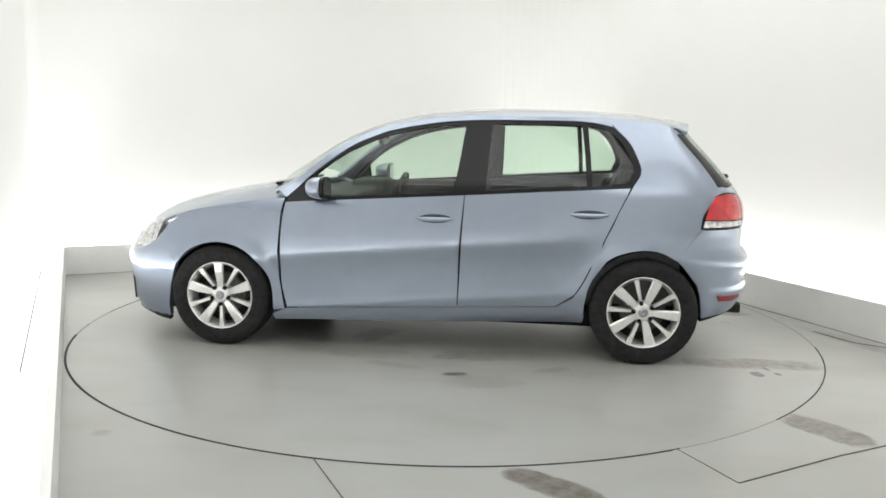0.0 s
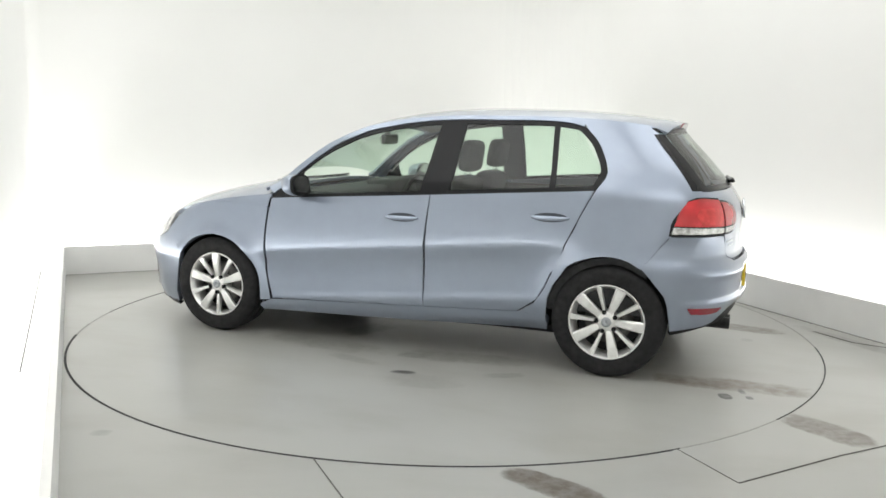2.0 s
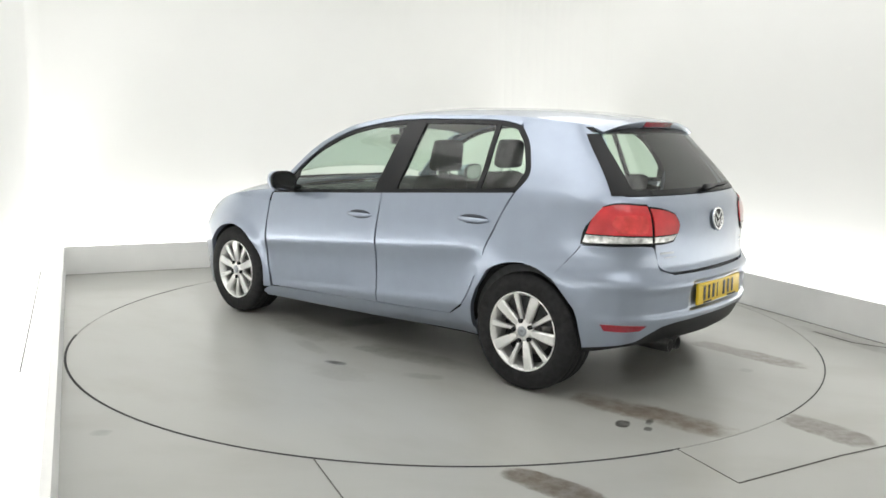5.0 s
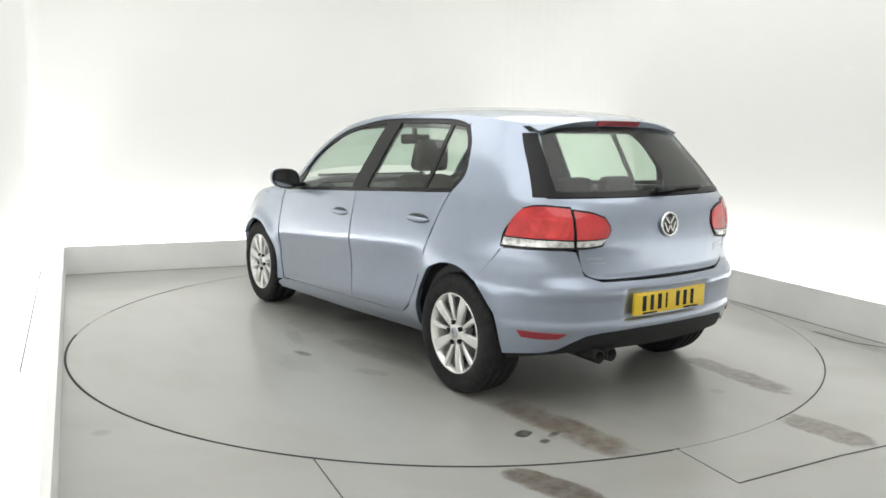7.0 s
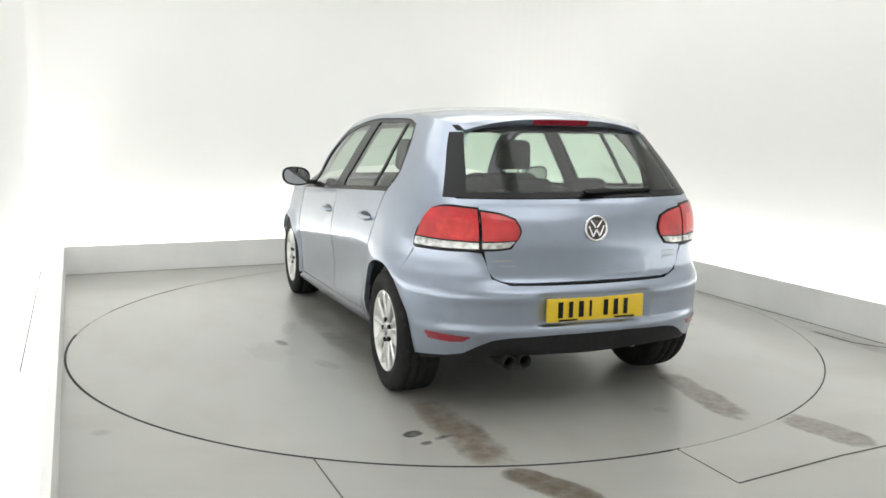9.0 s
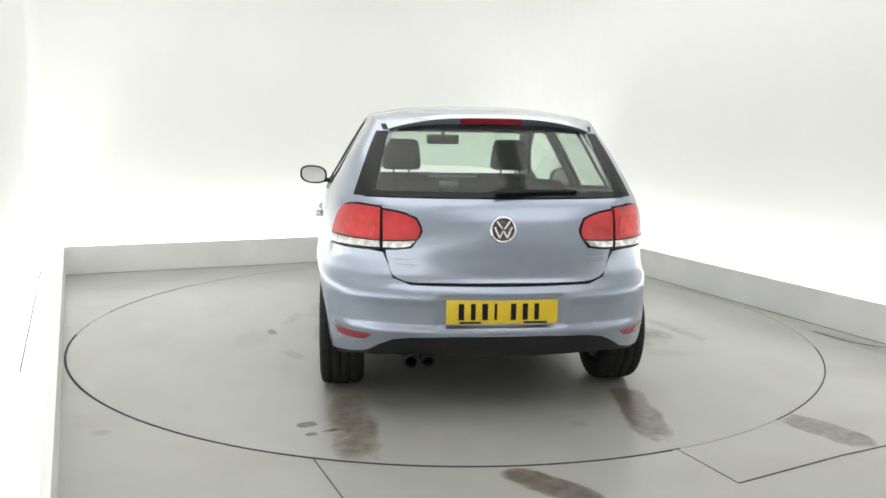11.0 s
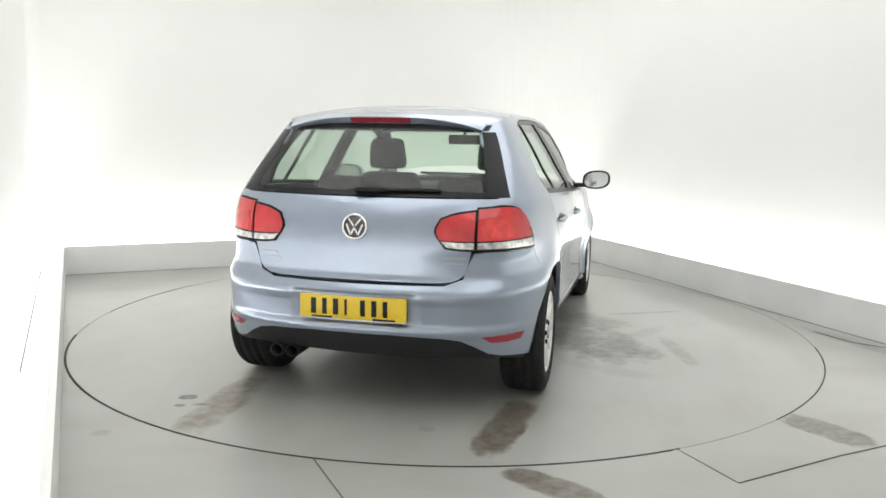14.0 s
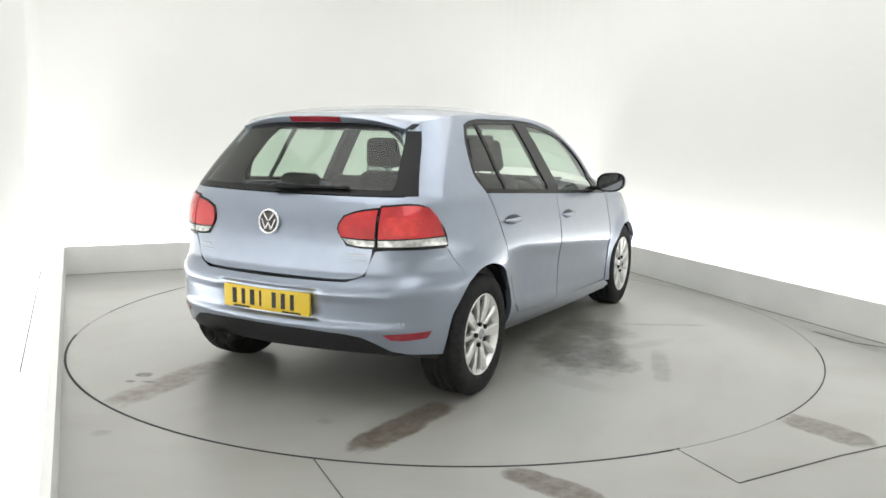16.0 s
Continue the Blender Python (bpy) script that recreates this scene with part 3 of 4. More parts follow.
def build_car():
    car = tagged(new("hatchback_car"), "pale blue metallic five-door hatchback with silver alloy wheels", "car")
    # dark inner shell behind the shut lines, open at windows and wheel arches
    for s in (1, -1):
        zs = [0.20, 0.34, 0.5, 0.62, 0.75, 0.86, 0.93]
        g = [[[SX(x, z), z] for x in (-0.9, -0.6, -0.2, 0.2, 0.6, 0.92)] for z in zs]
        skin("inner_side", g, M_BLACK, car, -0.022, 0, 0, s)
        g = [[[SX(x, z), z] for x in (-1.85, -1.75, -1.66)] for z in (0.3, 0.5, 0.7, 0.8)]
        skin("inner_side", g, M_BLACK, car, -0.03, 0, 0, s)
        g = [[[SX(RD(z) + o, z), z] for o in (-0.03, 0.0, 0.03)] for z in np.linspace(0.36, 1.0, 14)]
        skin("inner_side", g, M_BLACK, car, -0.014, 0, 0, s)
    g = [[[s, z] for s in np.linspace(-0.85, 0.85, 24)] for z in (0.30, 0.45, 0.6, 0.7, 0.8, 0.9, 1.0)]
    skin("inner_tail", g, M_BLACK, car, -0.03, 0, 0)
    bm = bmesh.new()
    box(bm, (-1.35, -0.55, 0.15), (1.85, 0.58, 0.30), 0.03)
    box(bm, (-0.92, -0.74, 0.20), (0.93, 0.74, 0.28), 0.02)
    part("underbody", bm, M_PLASTIC, car)

    for sd in (1, -1):
        # doors
        fd = net([X((0.863, 0.257), (-0.193, 0.303)), X((0.893, 0.40), (-0.197, 0.45)), X((0.896, 0.518), (-0.201, 0.629)),
                  X((0.892, 0.762), (-0.212, 0.8)), X((0.872, 0.908), (-0.226, 0.978))], 24, 34)
        door = skin("front_door", fd, M_PAINT, car, 0, 0.025, 0.0022, sd)
        zr, zf = np.linspace(0.33, 1.04, 10), np.linspace(0.304, 0.978, 10)
        rd = net([X((-0.1945 - 0.0035 * k, zf[k]), ((-0.2 + RD(zr[k])) / 2, (zf[k] + zr[k]) / 2), (RD(zr[k]), zr[k])) for k in range(10)], 24, 36, False)
        rdoor = skin("rear_door", rd, M_PAINT, car, 0, 0.025, 0.0022, sd)
        for d_, hx, hz in ((door, -0.054, 0.838), (rdoor, -0.955, 0.885)):
            c = P(SX(hx, hz), hz, 0, sd)
            # scooped recess behind the pull: a dark lens carries its shade as colour
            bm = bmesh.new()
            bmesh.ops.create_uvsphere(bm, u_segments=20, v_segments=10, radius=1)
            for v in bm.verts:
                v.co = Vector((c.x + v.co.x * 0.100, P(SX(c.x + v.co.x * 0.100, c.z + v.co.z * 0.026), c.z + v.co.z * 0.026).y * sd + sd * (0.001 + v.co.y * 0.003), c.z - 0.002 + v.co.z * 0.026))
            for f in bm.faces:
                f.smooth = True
            part("recess", bm, M_CUP_SHADE, d_, "cup behind the handle, coloured dark for its shade")
            bm = bmesh.new()
            bmesh.ops.create_uvsphere(bm, u_segments=24, v_segments=12, radius=1)
            for v in bm.verts:
                k = abs(v.co.x) ** 0.6 * (1 if v.co.x > 0 else -1)
                v.co = Vector((c.x + k * 0.112, c.y + sd * (0.022 - 0.02 * v.co.x ** 2 + v.co.y * 0.014), c.z - 0.001 - 0.004 * (1 - v.co.x ** 2) + v.co.z * 0.0135))
            for f in bm.faces:
                f.smooth = True
            part("handle", bm, M_PAINT, d_)
        # front wing
        arch = [(0.945, 0.24), (0.957, 0.40), (1.01, 0.505), (1.13, 0.617), (1.294, 0.654), (1.455, 0.61), (1.56, 0.51)]
        top = [(0.876, 0.245), (0.906, 0.45), (0.909, 0.62), (0.895, 0.85), (1.28, 0.868), (1.58, 0.79), (1.72, 0.66)]
        arch = resample(arch, 36, True)
        top = resample(top[:4], 18, False)[:-1] + resample(top[3:], 18, True)
        mid = [((a[0] + b[0]) / 2, (a[1] + b[1]) / 2) for a, b in zip(arch, top)]
        skin("front_wing", net([X(*arch), X(*mid), X(*top)], 36, 14, False), M_PAINT, car, 0, 0.03, 0.0025, sd)
        skin("front_wing_top", net([X((0.895, 0.85), (1.28, 0.868), (1.58, 0.79)), X((0.879, HOODE(0.879)), (1.3, HOODE(1.3)), (1.6, HOODE(1.6)))], 16, 3), M_PAINT, car, 0, 0, 0, sd)
        # rear quarter: round the arch, and up the pillar
        arch = [(-0.94, 0.29), (-0.965, 0.456), (-1.051, 0.605), (-1.15, 0.663), (-1.271, 0.688), (-1.38, 0.672), (-1.463, 0.628)]
        arch = [tuple(q) for q in resample(arch, 14, True)]
        outer = [(RD(z) - 0.0055, z) for z in np.linspace(0.328, 0.80, 9)] + [(-1.16, 0.808), (-1.26, 0.812), (-1.36, 0.814), (-1.45, 0.814), (-1.53, 0.813), (-1.60, 0.812)]
        mid = [((a[0] + b[0]) / 2, (a[1] + b[1]) / 2) for a, b in zip(arch, outer)]
        skin("rear_quarter", net([X(*arch), X(*mid), X(*outer)], 42, 14, False), M_PAINT, car, 0, 0.03, 0.0, sd)
        skin("rear_pillar", net([X((-1.079, 0.79), (-1.28, 0.797), (-1.47, 0.797), (-1.60, 0.797)), X((-1.1345, 0.92), (-1.32, 0.92), (-1.48, 0.92), (-1.66, 0.92)),
                                 X((-1.196, 1.04), (-1.35, 1.04), (-1.5, 1.04), (-1.715, 1.035)), X((-1.243, 1.12), (-1.36, 1.12), (-1.5, 1.12), (-1.66, 1.12)),
                                 X((-1.232, 1.19), (-1.35, 1.19), (-1.48, 1.19), (-1.615, 1.2)), X((-1.175, 1.30), (-1.29, 1.30), (-1.41, 1.30), (-1.555, 1.3)),
                                 X((-1.09, 1.388), (-1.23, 1.388), (-1.36, 1.37), (-1.505, 1.36)), X((-1.07, EDGE(-1.07)), (-1.22, EDGE(-1.22)), (-1.36, EDGE(-1.36)), (-1.50, EDGE(-1.5)))], 18, 36),
             M_PAINT, car, 0, 0.015, 0.0, sd)
        # sill
        skin("sill", net([X((0.945, 0.175), (0, 0.195), (-0.45, 0.21), (-0.94, 0.222)), X((0.945, 0.215), (0, 0.245), (-0.45, 0.262), (-0.94, 0.289)),
                          X((0.87, 0.253), (0, 0.295), (-0.42, 0.313), (-0.80, 0.329))], 24, 6), M_PAINT, car, 0.0, 0.05, 0.0015, sd)
        # roof rail and windscreen pillar
        xs = [0.87, 0.80, 0.717, 0.511, 0.35, 0.227, -0.05, -0.325, -0.6, -0.8, -0.94, -1.08]
        skin("roof_rail", net([[[SX(x, DLO(x) + 0.004), DLO(x) + 0.004] for x in xs], [[SX(x + (0.06 if x > 0.4 else 0), EDGE(x + (0.06 if x > 0.4 else 0))), EDGE(x + (0.06 if x > 0.4 else 0))] for x in xs]], 44, 3), M_PAINT, car, 0, 0.012, 0, sd)
        # window surround, pillars and panes
        L = -0.008

        def frame_top(x):
            return DLO(x) - 0.022
        xs = [0.86, 0.80, 0.717, 0.6, 0.511, 0.35, 0.227, 0.05, -0.12, -0.325, -0.6, -0.8, -0.94, -1.06, -1.13, -1.19]
        skin("window_surround", net([[[SX(x, frame_top(x)), frame_top(x)] for x in xs], [[SX(x, DLO(x)), DLO(x) + 0.004] for x in xs]], 48, 2, False), M_BLACK, car, L, 0.012, 0, sd)
        skin("window_surround", net([X(*[(x, belt(x) - 0.006) for x in (0.87, 0.3, -0.3, -0.8, -1.2)]), X(*[(x, belt(x) + 0.016) for x in (0.87, 0.3, -0.3, -0.8, -1.2)])], 24, 2), M_BLACK, car, L + 0.006, 0.012, 0, sd)
        skin("window_surround", net([X((-1.165, 1.04), (-1.19, 1.10), (-1.205, 1.15), (-1.175, 1.225), (-1.13, 1.30), (-1.06, 1.365)),
                                     X((-1.20, 1.045), (-1.238, 1.10), (-1.243, 1.15), (-1.215, 1.225), (-1.165, 1.32), (-1.08, 1.389))], 18, 2), M_BLACK, car, L, 0.012, 0, sd)
        skin("pillar_trim", net([X((-0.157, 0.985), (-0.342, 1.0)), X((-0.182, 1.17), (-0.356, 1.18)), X((-0.205, 1.39), (-0.368, 1.40))], 8, 10), M_BLACK, car, L + 0.003, 0.02, 0, sd)
        skin("window_bar", net([X((-0.936, 1.035), (-0.967, 1.035)), X((-0.924, 1.2), (-0.955, 1.2)), X((-0.902, 1.40), (-0.935, 1.40))], 3, 8), M_BLACK, car, L + 0.002, 0.012, 0, sd)
        skin("mirror_base", net([X((0.86, 0.918), (0.70, 0.928)), X((0.845, 0.935), (0.70, 0.975)), X((0.80, 0.985), (0.70, 1.07))], 4, 5), M_BLACK, car, L + 0.003, 0.012, 0, sd)
        for nm, rws in (("front_door_glass", [[(0.72, 0.94), (0.45, 0.955), (0.1, 0.975), (-0.165, 0.99)], [(0.71, 1.0), (0.44, 1.1), (0.12, 1.15), (-0.185, 1.17)], [(0.70, frame_top(0.70)), (0.45, frame_top(0.45)), (0.15, frame_top(0.15)), (-0.205, frame_top(-0.205))]]),
                        ("rear_door_glass", [[(-0.335, 1.0), (-0.6, 1.02), (-0.94, 1.04)], [(-0.35, 1.18), (-0.6, 1.19), (-0.928, 1.2)], [(-0.365, frame_top(-0.365)), (-0.6, frame_top(-0.6)), (-0.905, frame_top(-0.905))]]),
                        ("quarter_glass", [[(-0.96, 1.045), (-1.06, 1.05), (-1.17, 1.055)], [(-0.95, 1.17), (-1.08, 1.17), (-1.205, 1.16)], [(-0.94, frame_top(-0.94)), (-1.02, frame_top(-1.02)), (-1.07, 1.36)]])):
            pane = skin(nm, net([X(*r) for r in rws], 14, 10), M_GLASS, {"front_door_glass": door, "rear_door_glass": rdoor}.get(nm, car), L - 0.004, 0, 0, sd)
            pane.visible_shadow = False
        # door mirror
        c = Vector((0.64, sd * 0.962, 1.005))
        bm = bmesh.new()
        bmesh.ops.create_uvsphere(bm, u_segments=28, v_segments=16, radius=1)
        for v in bm.verts:
            x, y, z = v.co
            fl = max(x, -0.12)
            v.co = c + Vector((fl * 0.095 - 0.03, sd * (abs(y) ** 0.8 * (1 if y > 0 else -1) * 0.098 - 0.25 * fl * 0.06), abs(z) ** 0.75 * (1 if z > 0 else -1) * 0.066 + 0.008 * y))
        for f in bm.faces:
            f.smooth = True
        mirror = part("door_mirror", bm, M_PAINT, car)
        bm = bmesh.new()
        bmesh.ops.create_uvsphere(bm, u_segments=28, v_segments=16, radius=1)
        for v in bm.verts:
            x, y, z = v.co
            v.co = c + Vector((-0.064 + max(x, 0) * 0.06, sd * abs(y) ** 0.8 * (1 if y > 0 else -1) * 0.1, abs(z) ** 0.75 * (1 if z > 0 else -1) * 0.068 + 0.008 * y))
        part("mirror_shell", bm, M_BLACK, mirror, "black mirror housing rim")
        bm = bmesh.new()
        bmesh.ops.create_circle(bm, cap_ends=True, segments=32, radius=1)
        for v in bm.verts:
            x, y, z = v.co
            v.co = c + Vector((-0.0665, sd * abs(x) ** 0.8 * (1 if x > 0 else -1) * 0.086, abs(y) ** 0.75 * (1 if y > 0 else -1) * 0.056 + 0.008 * x))
        part("mirror_glass", bm, M_MIRROR, mirror, "silvered mirror glass")
        bm = bmesh.new()
        box(bm, (0.60, 0.80, 0.945), (0.70, 0.90, 0.975), 0.012)
        if sd < 0:
            bmesh.ops.scale(bm, vec=(1, -1, 1), verts=bm.verts)
            bmesh.ops.reverse_faces(bm, faces=bm.faces)
        part("mirror_arm", bm, M_BLACK, mirror)
        # tail lamps: outer piece on the body, inner piece on the tailgate
        out = [(-1.60, 0.818), (-1.612, 0.862), (-1.635, 0.94), (-1.672, 0.998)]
        lamp = skin("tail_lamp", [[list(q) for q in r] for r in net([
            [[SX(*out[1]), out[1][1]], *Yr((0.68, 0.857), (0.557, 0.853))], [[SX(*out[2]), out[2][1]], *Yr((0.67, 0.94), (0.556, 0.935))], [[SX(*out[3]), out[3][1]], *Yr((0.675, 1.012), (0.553, 1.003))]], 16, 8)],
            M_RED, car, 0.008, 0.02, 0.003, sd, "red and clear rear lamp")
        skin("clear_band", net([[[SX(*out[0]), out[0][1]], *Yr((0.68, 0.818), (0.557, 0.818))], [[SX(*out[1]), out[1][1]], *Yr((0.68, 0.856), (0.557, 0.852))]], 14, 3), M_LENS, lamp, 0.008, 0.02, 0.003, sd, "clear lower band of the lamp")
        outer_lamp = lamp
        skin("lamp_seal", net([[[SX(-1.592, 0.810), 0.810], *Yr((0.68, 0.809), (0.553, 0.809))], [[SX(-1.61, 0.90), 0.90], *Yr((0.68, 0.90), (0.553, 0.90))], [[SX(-1.676, 1.001), 1.001], *Yr((0.675, 1.017), (0.548, 1.009))]], 16, 6), M_BLACK, lamp, 0.003, 0.02, 0, sd)
        lamp = skin("inner_tail_lamp", net([Yr((0.547, 0.853), (0.46, 0.855), (0.388, 0.86)), Yr((0.547, 0.93), (0.45, 0.926), (0.374, 0.905)), Yr((0.546, 0.993), (0.46, 0.979), (0.396, 0.955))], 10, 8), M_RED, car, 0.009, 0.02, 0.003, sd, "red and clear rear lamp on the tailgate")
        skin("clear_band", net([Yr((0.547, 0.818), (0.48, 0.82), (0.425, 0.828)), Yr((0.547, 0.852), (0.46, 0.854), (0.393, 0.859))], 10, 3), M_LENS, lamp, 0.009, 0.02, 0.003, sd, "clear lower band of the lamp")
        skin("lamp_seal", net([Yr((0.55, 0.809), (0.48, 0.811), (0.416, 0.82)), Yr((0.55, 0.9), (0.45, 0.9), (0.367, 0.897)), Yr((0.55, 1.0), (0.46, 0.986), (0.391, 0.961))], 10, 6), M_BLACK, lamp, 0.004, 0.02, 0, sd)
        skin("lamp_bowl", net([Yr((0.70, 0.872), (0.64, 0.868), (0.585, 0.872)), Yr((0.715, 0.915), (0.64, 0.915), (0.575, 0.915)), Yr((0.70, 0.955), (0.64, 0.96), (0.585, 0.955))], 10, 8), M_BOWL, outer_lamp, 0.0105, 0.004, 0, sd, "bright red inner reflector")
        # reflector in the bumper
        skin("reflector", net([Yr((0.748, 0.385), (0.68, 0.380), (0.625, 0.384)), Yr((0.762, 0.418), (0.68, 0.413), (0.597, 0.408))], 8, 3), M_DARKRED, car, 0.006, 0.01, 0, sd)
        # headlamp
        hl = skin("headlamp", net([X((1.725, 0.64), (1.84, 0.59), (1.95, 0.575)), X((1.71, 0.705), (1.80, 0.68), (1.90, 0.655)), X((1.685, 0.77), (1.77, 0.757), (1.86, 0.735))], 10, 8), M_LENS, car, 0.004, 0.03, 0.003, sd, "clear headlamp with dark inner bowl")
        skin("lamp_bowl", net([X((1.775, 0.68), (1.82, 0.665)), X((1.76, 0.73), (1.80, 0.72))], 6, 6), M_CHROME, hl, 0.007, 0.01, 0, sd)
        # wheel house
        for cx in (1.289, -1.289):
            v, f = [], []
            n = 24
            for i in range(n + 1):
                a = math.pi * (-0.06 + 1.12 * i / n)
                wx, wz = cx + 0.352 * math.cos(a), 0.325 + 0.352 * math.sin(a)
                for y in (P(SX(wx, wz), wz).y - 0.022, 0.52):
                    v.append((wx, sd * y, wz))
            f = [(2 * i, 2 * i + 1, 2 * i + 3, 2 * i + 2) for i in range(n)]
            c0 = len(v)
            v.append((cx, sd * 0.52, 0.325))
            f += [(c0, 2 * i + 1, 2 * i + 3) for i in range(n)]
            part("wheel_house", mesh_of("wheel_house", v, f, M_PLASTIC), M_PLASTIC, car, "black wheel arch liner")

    # roof, windscreen and bonnet
    xs = [0.40, 0.30, 0.15, 0, -0.2, -0.43, -0.7, -0.98, -1.2, -1.38, -1.47]
    g = [[[x, n] for n in np.linspace(-1, 1, 29)] for x in xs]
    skin("roof", g, M_PAINT, car, 0, 0.02, 0.0, place=TOPS)
    g = [[[x, n] for n in np.linspace(-0.9, 0.9, 21)] for x in (0.92, 0.85, 0.75, 0.65, 0.55, 0.46, 0.40)]
    skin("windscreen", g, M_GLASS, car, 0, 0, 0, place=TOPS).visible_shadow = False
    for a, b in ((-1, -0.9), (0.9, 1)):
        g = [[[x, n] for n in np.linspace(a, b, 5)] for x in (0.95, 0.9, 0.85, 0.75, 0.65, 0.55, 0.46, 0.40)]
        skin("screen_pillar", g, M_PAINT, car, 0, 0.02, 0, place=TOPS)
    skin("headlining", [[[x, n] for n in np.linspace(-0.94, 0.94, 13)] for x in (0.36, 0.1, -0.3, -0.8, -1.2, -1.4)], M_HEADLINE, car, -0.03, 0, 0, place=TOPS)
    g = [[[x, n] for n in np.linspace(-1, 1, 29)] for x in (0.89, 0.94, 0.99, 1.05, 1.15, 1.314, 1.45, 1.635, 1.75, 1.84, 1.903, 1.95, 1.98)]
    skin("bonnet", g, M_PAINT, car, 0, 0.02, 0, place=HOOD)
    g = [[[x, n] for n in np.linspace(-0.96, 0.96, 13)] for x in (0.88, 0.95, 1.0)]
    skin("cowl", g, M_PLASTIC, car, -0.012, 0, 0, place=lambda x, n, l: Vector((x, 0.60 * n, 0.945 + (1 - n * n) * 0.01)))
    bm = bmesh.new()
    box(bm, (1.0, -0.45, 0.985), (1.03, 0.10, 1.0), 0.005)
    box(bm, (1.02, 0.0, 0.985), (1.05, 0.5, 1.002), 0.005)
    part("wiper_arm", bm, M_BLACK, car)

    # front bumper
    top = PS[-1]
    def fb(zs):
        return [[[s, z] for s in [SX(xa, z)] + list(np.linspace(SX(1.72, z), top - 0.001, 12))] for xa, z in zs]
    for sd in (1, -1):
        skin("front_bumper", fb(((1.64, 0.16), (1.635, 0.24), (1.615, 0.36), (1.585, 0.46), (1.56, 0.52), (1.62, 0.60), (1.70, 0.655))), M_PAINT, car, 0, 0.03, 0.0, sd)
        skin("bumper_grille", [[[s, z] for s in np.linspace(SX(1.98, z), top - 0.001, 8)] for z in (0.22, 0.3, 0.36)], M_BLACK, car, 0.004, 0.01, 0, sd)
        skin("chin_lip", [[[s, z] for s in np.linspace(SX(1.66, z), top - 0.001, 12)] for z in (0.125, 0.165)], M_PLASTIC, car, 0.0, 0.03, 0, sd)

    # tailgate
    def gate(z, y, n=24):
        return Yr(*[(y * (1 - 2 * i / n), z) for i in range(n + 1)])
    rows = [gate(z, y) for z, y in ((0.663, 0.40), (0.669, 0.455), (0.683, 0.492), (0.705, 0.512), (0.73, 0.522), (0.78, 0.533), (0.81, 0.538), (0.86, 0.545), (0.92, 0.55), (0.975, 0.56), (1.01, 0.60), (1.035, 0.645), (1.045, 0.665))]
    tail = skin("tailgate", net(rows, 48, 26, False), M_PAINT, car, 0, 0.03, 0.003)
    for sd in (1, -1):
        skin("tailgate_corner", net([Yr((0.548, 1.006), (0.65, 1.018), (0.69, 1.012)), Yr((0.60, 1.03), (0.66, 1.03), (0.685, 1.03)), Yr((0.64, 1.05), (0.665, 1.05), (0.69, 1.05))], 8, 4), M_PAINT, car, 0.0, 0, 0, sd)
    pane = skin("rear_window", net([gate(z, y) for z, y in ((1.072, 0.632), (1.2, 0.588), (1.37, 0.527))], 24, 8), M_GLASS, car, 0.002, 0, 0)
    pane.visible_shadow = False
    for sd in (1, -1):
        skin("window_border", net([Yr((0.68, 1.05), (0.585, 1.05)), Yr((0.625, 1.2), (0.548, 1.2)), Yr((0.562, 1.350), (0.502, 1.350))], 4, 10), M_BLACK, car, 0.003, 0.015, 0, sd)
    skin("window_border", net([gate(1.05, 0.665, 12), gate(1.075, 0.64, 12)], 24, 3), M_BLACK, car, 0.004, 0.015, 0)
    skin("window_border", net([gate(1.358, 0.53, 12), gate(1.385, 0.54, 12)], 24, 3), M_BLACK, car, 0.003, 0.015, 0)
    # roof spoiler with the high brake lamp
    wide = edge_y(-1.44) - 0.008

    def spo(a, n, l):
        w = wide - 0.012 * max(a, 0)
        x = -1.44 - 0.145 * min(a, 1) + 0.055 * n * n * min(a, 1)
        top_ = CROWN(-1.44) - 0.034 * min(a, 1) - (0.056 + 0.004 * min(a, 1)) * abs(n) ** 2.8
        if a > 1:
            k = a - 1
            x += 0.025 * k
            top_ -= 0.034 * k * (1 - 0.5 * n * n)
        return Vector((x, w * n, top_ + 0.008 * min(1, a * 3)))
    sp = skin("roof_spoiler", [[[a, n] for n in np.linspace(-1, 1, 33)] for a in (0, 0.3, 0.6, 0.85, 0.95, 1.0, 1.15, 1.6, 2.0)], M_PAINT, car, 0, 0.012, 0, place=spo)
    skin("brake_lamp", [[[a, n] for n in np.linspace(-0.31, 0.31, 13)] for a in (1.15, 1.5, 1.9)], M_DARKRED, sp, 0, 0.01, 0, place=lambda a, n, l: spo(a, n, l) + Vector((-0.006, 0, 0)))
    # rear wiper
    bm = bmesh.new()
    c = P(SY(0, 1.07), 1.07)
    m = Matrix.Translation((c.x - 0.020, -0.02, 1.075)) @ pose(0, 0, 0, -4, 30, 0) @ pose(0, 0, 0, 0, 0, 6)
    box(bm, (-0.012, -0.36, -0.006), (0.004, 0.05, 0.009), 0.003, m)
    box(bm, (-0.016, -0.10, -0.012), (0.008, 0.045, 0.014), 0.006, m)
    part("rear_wiper", bm, M_BLACK, car)
    # rear bumper
    side = []
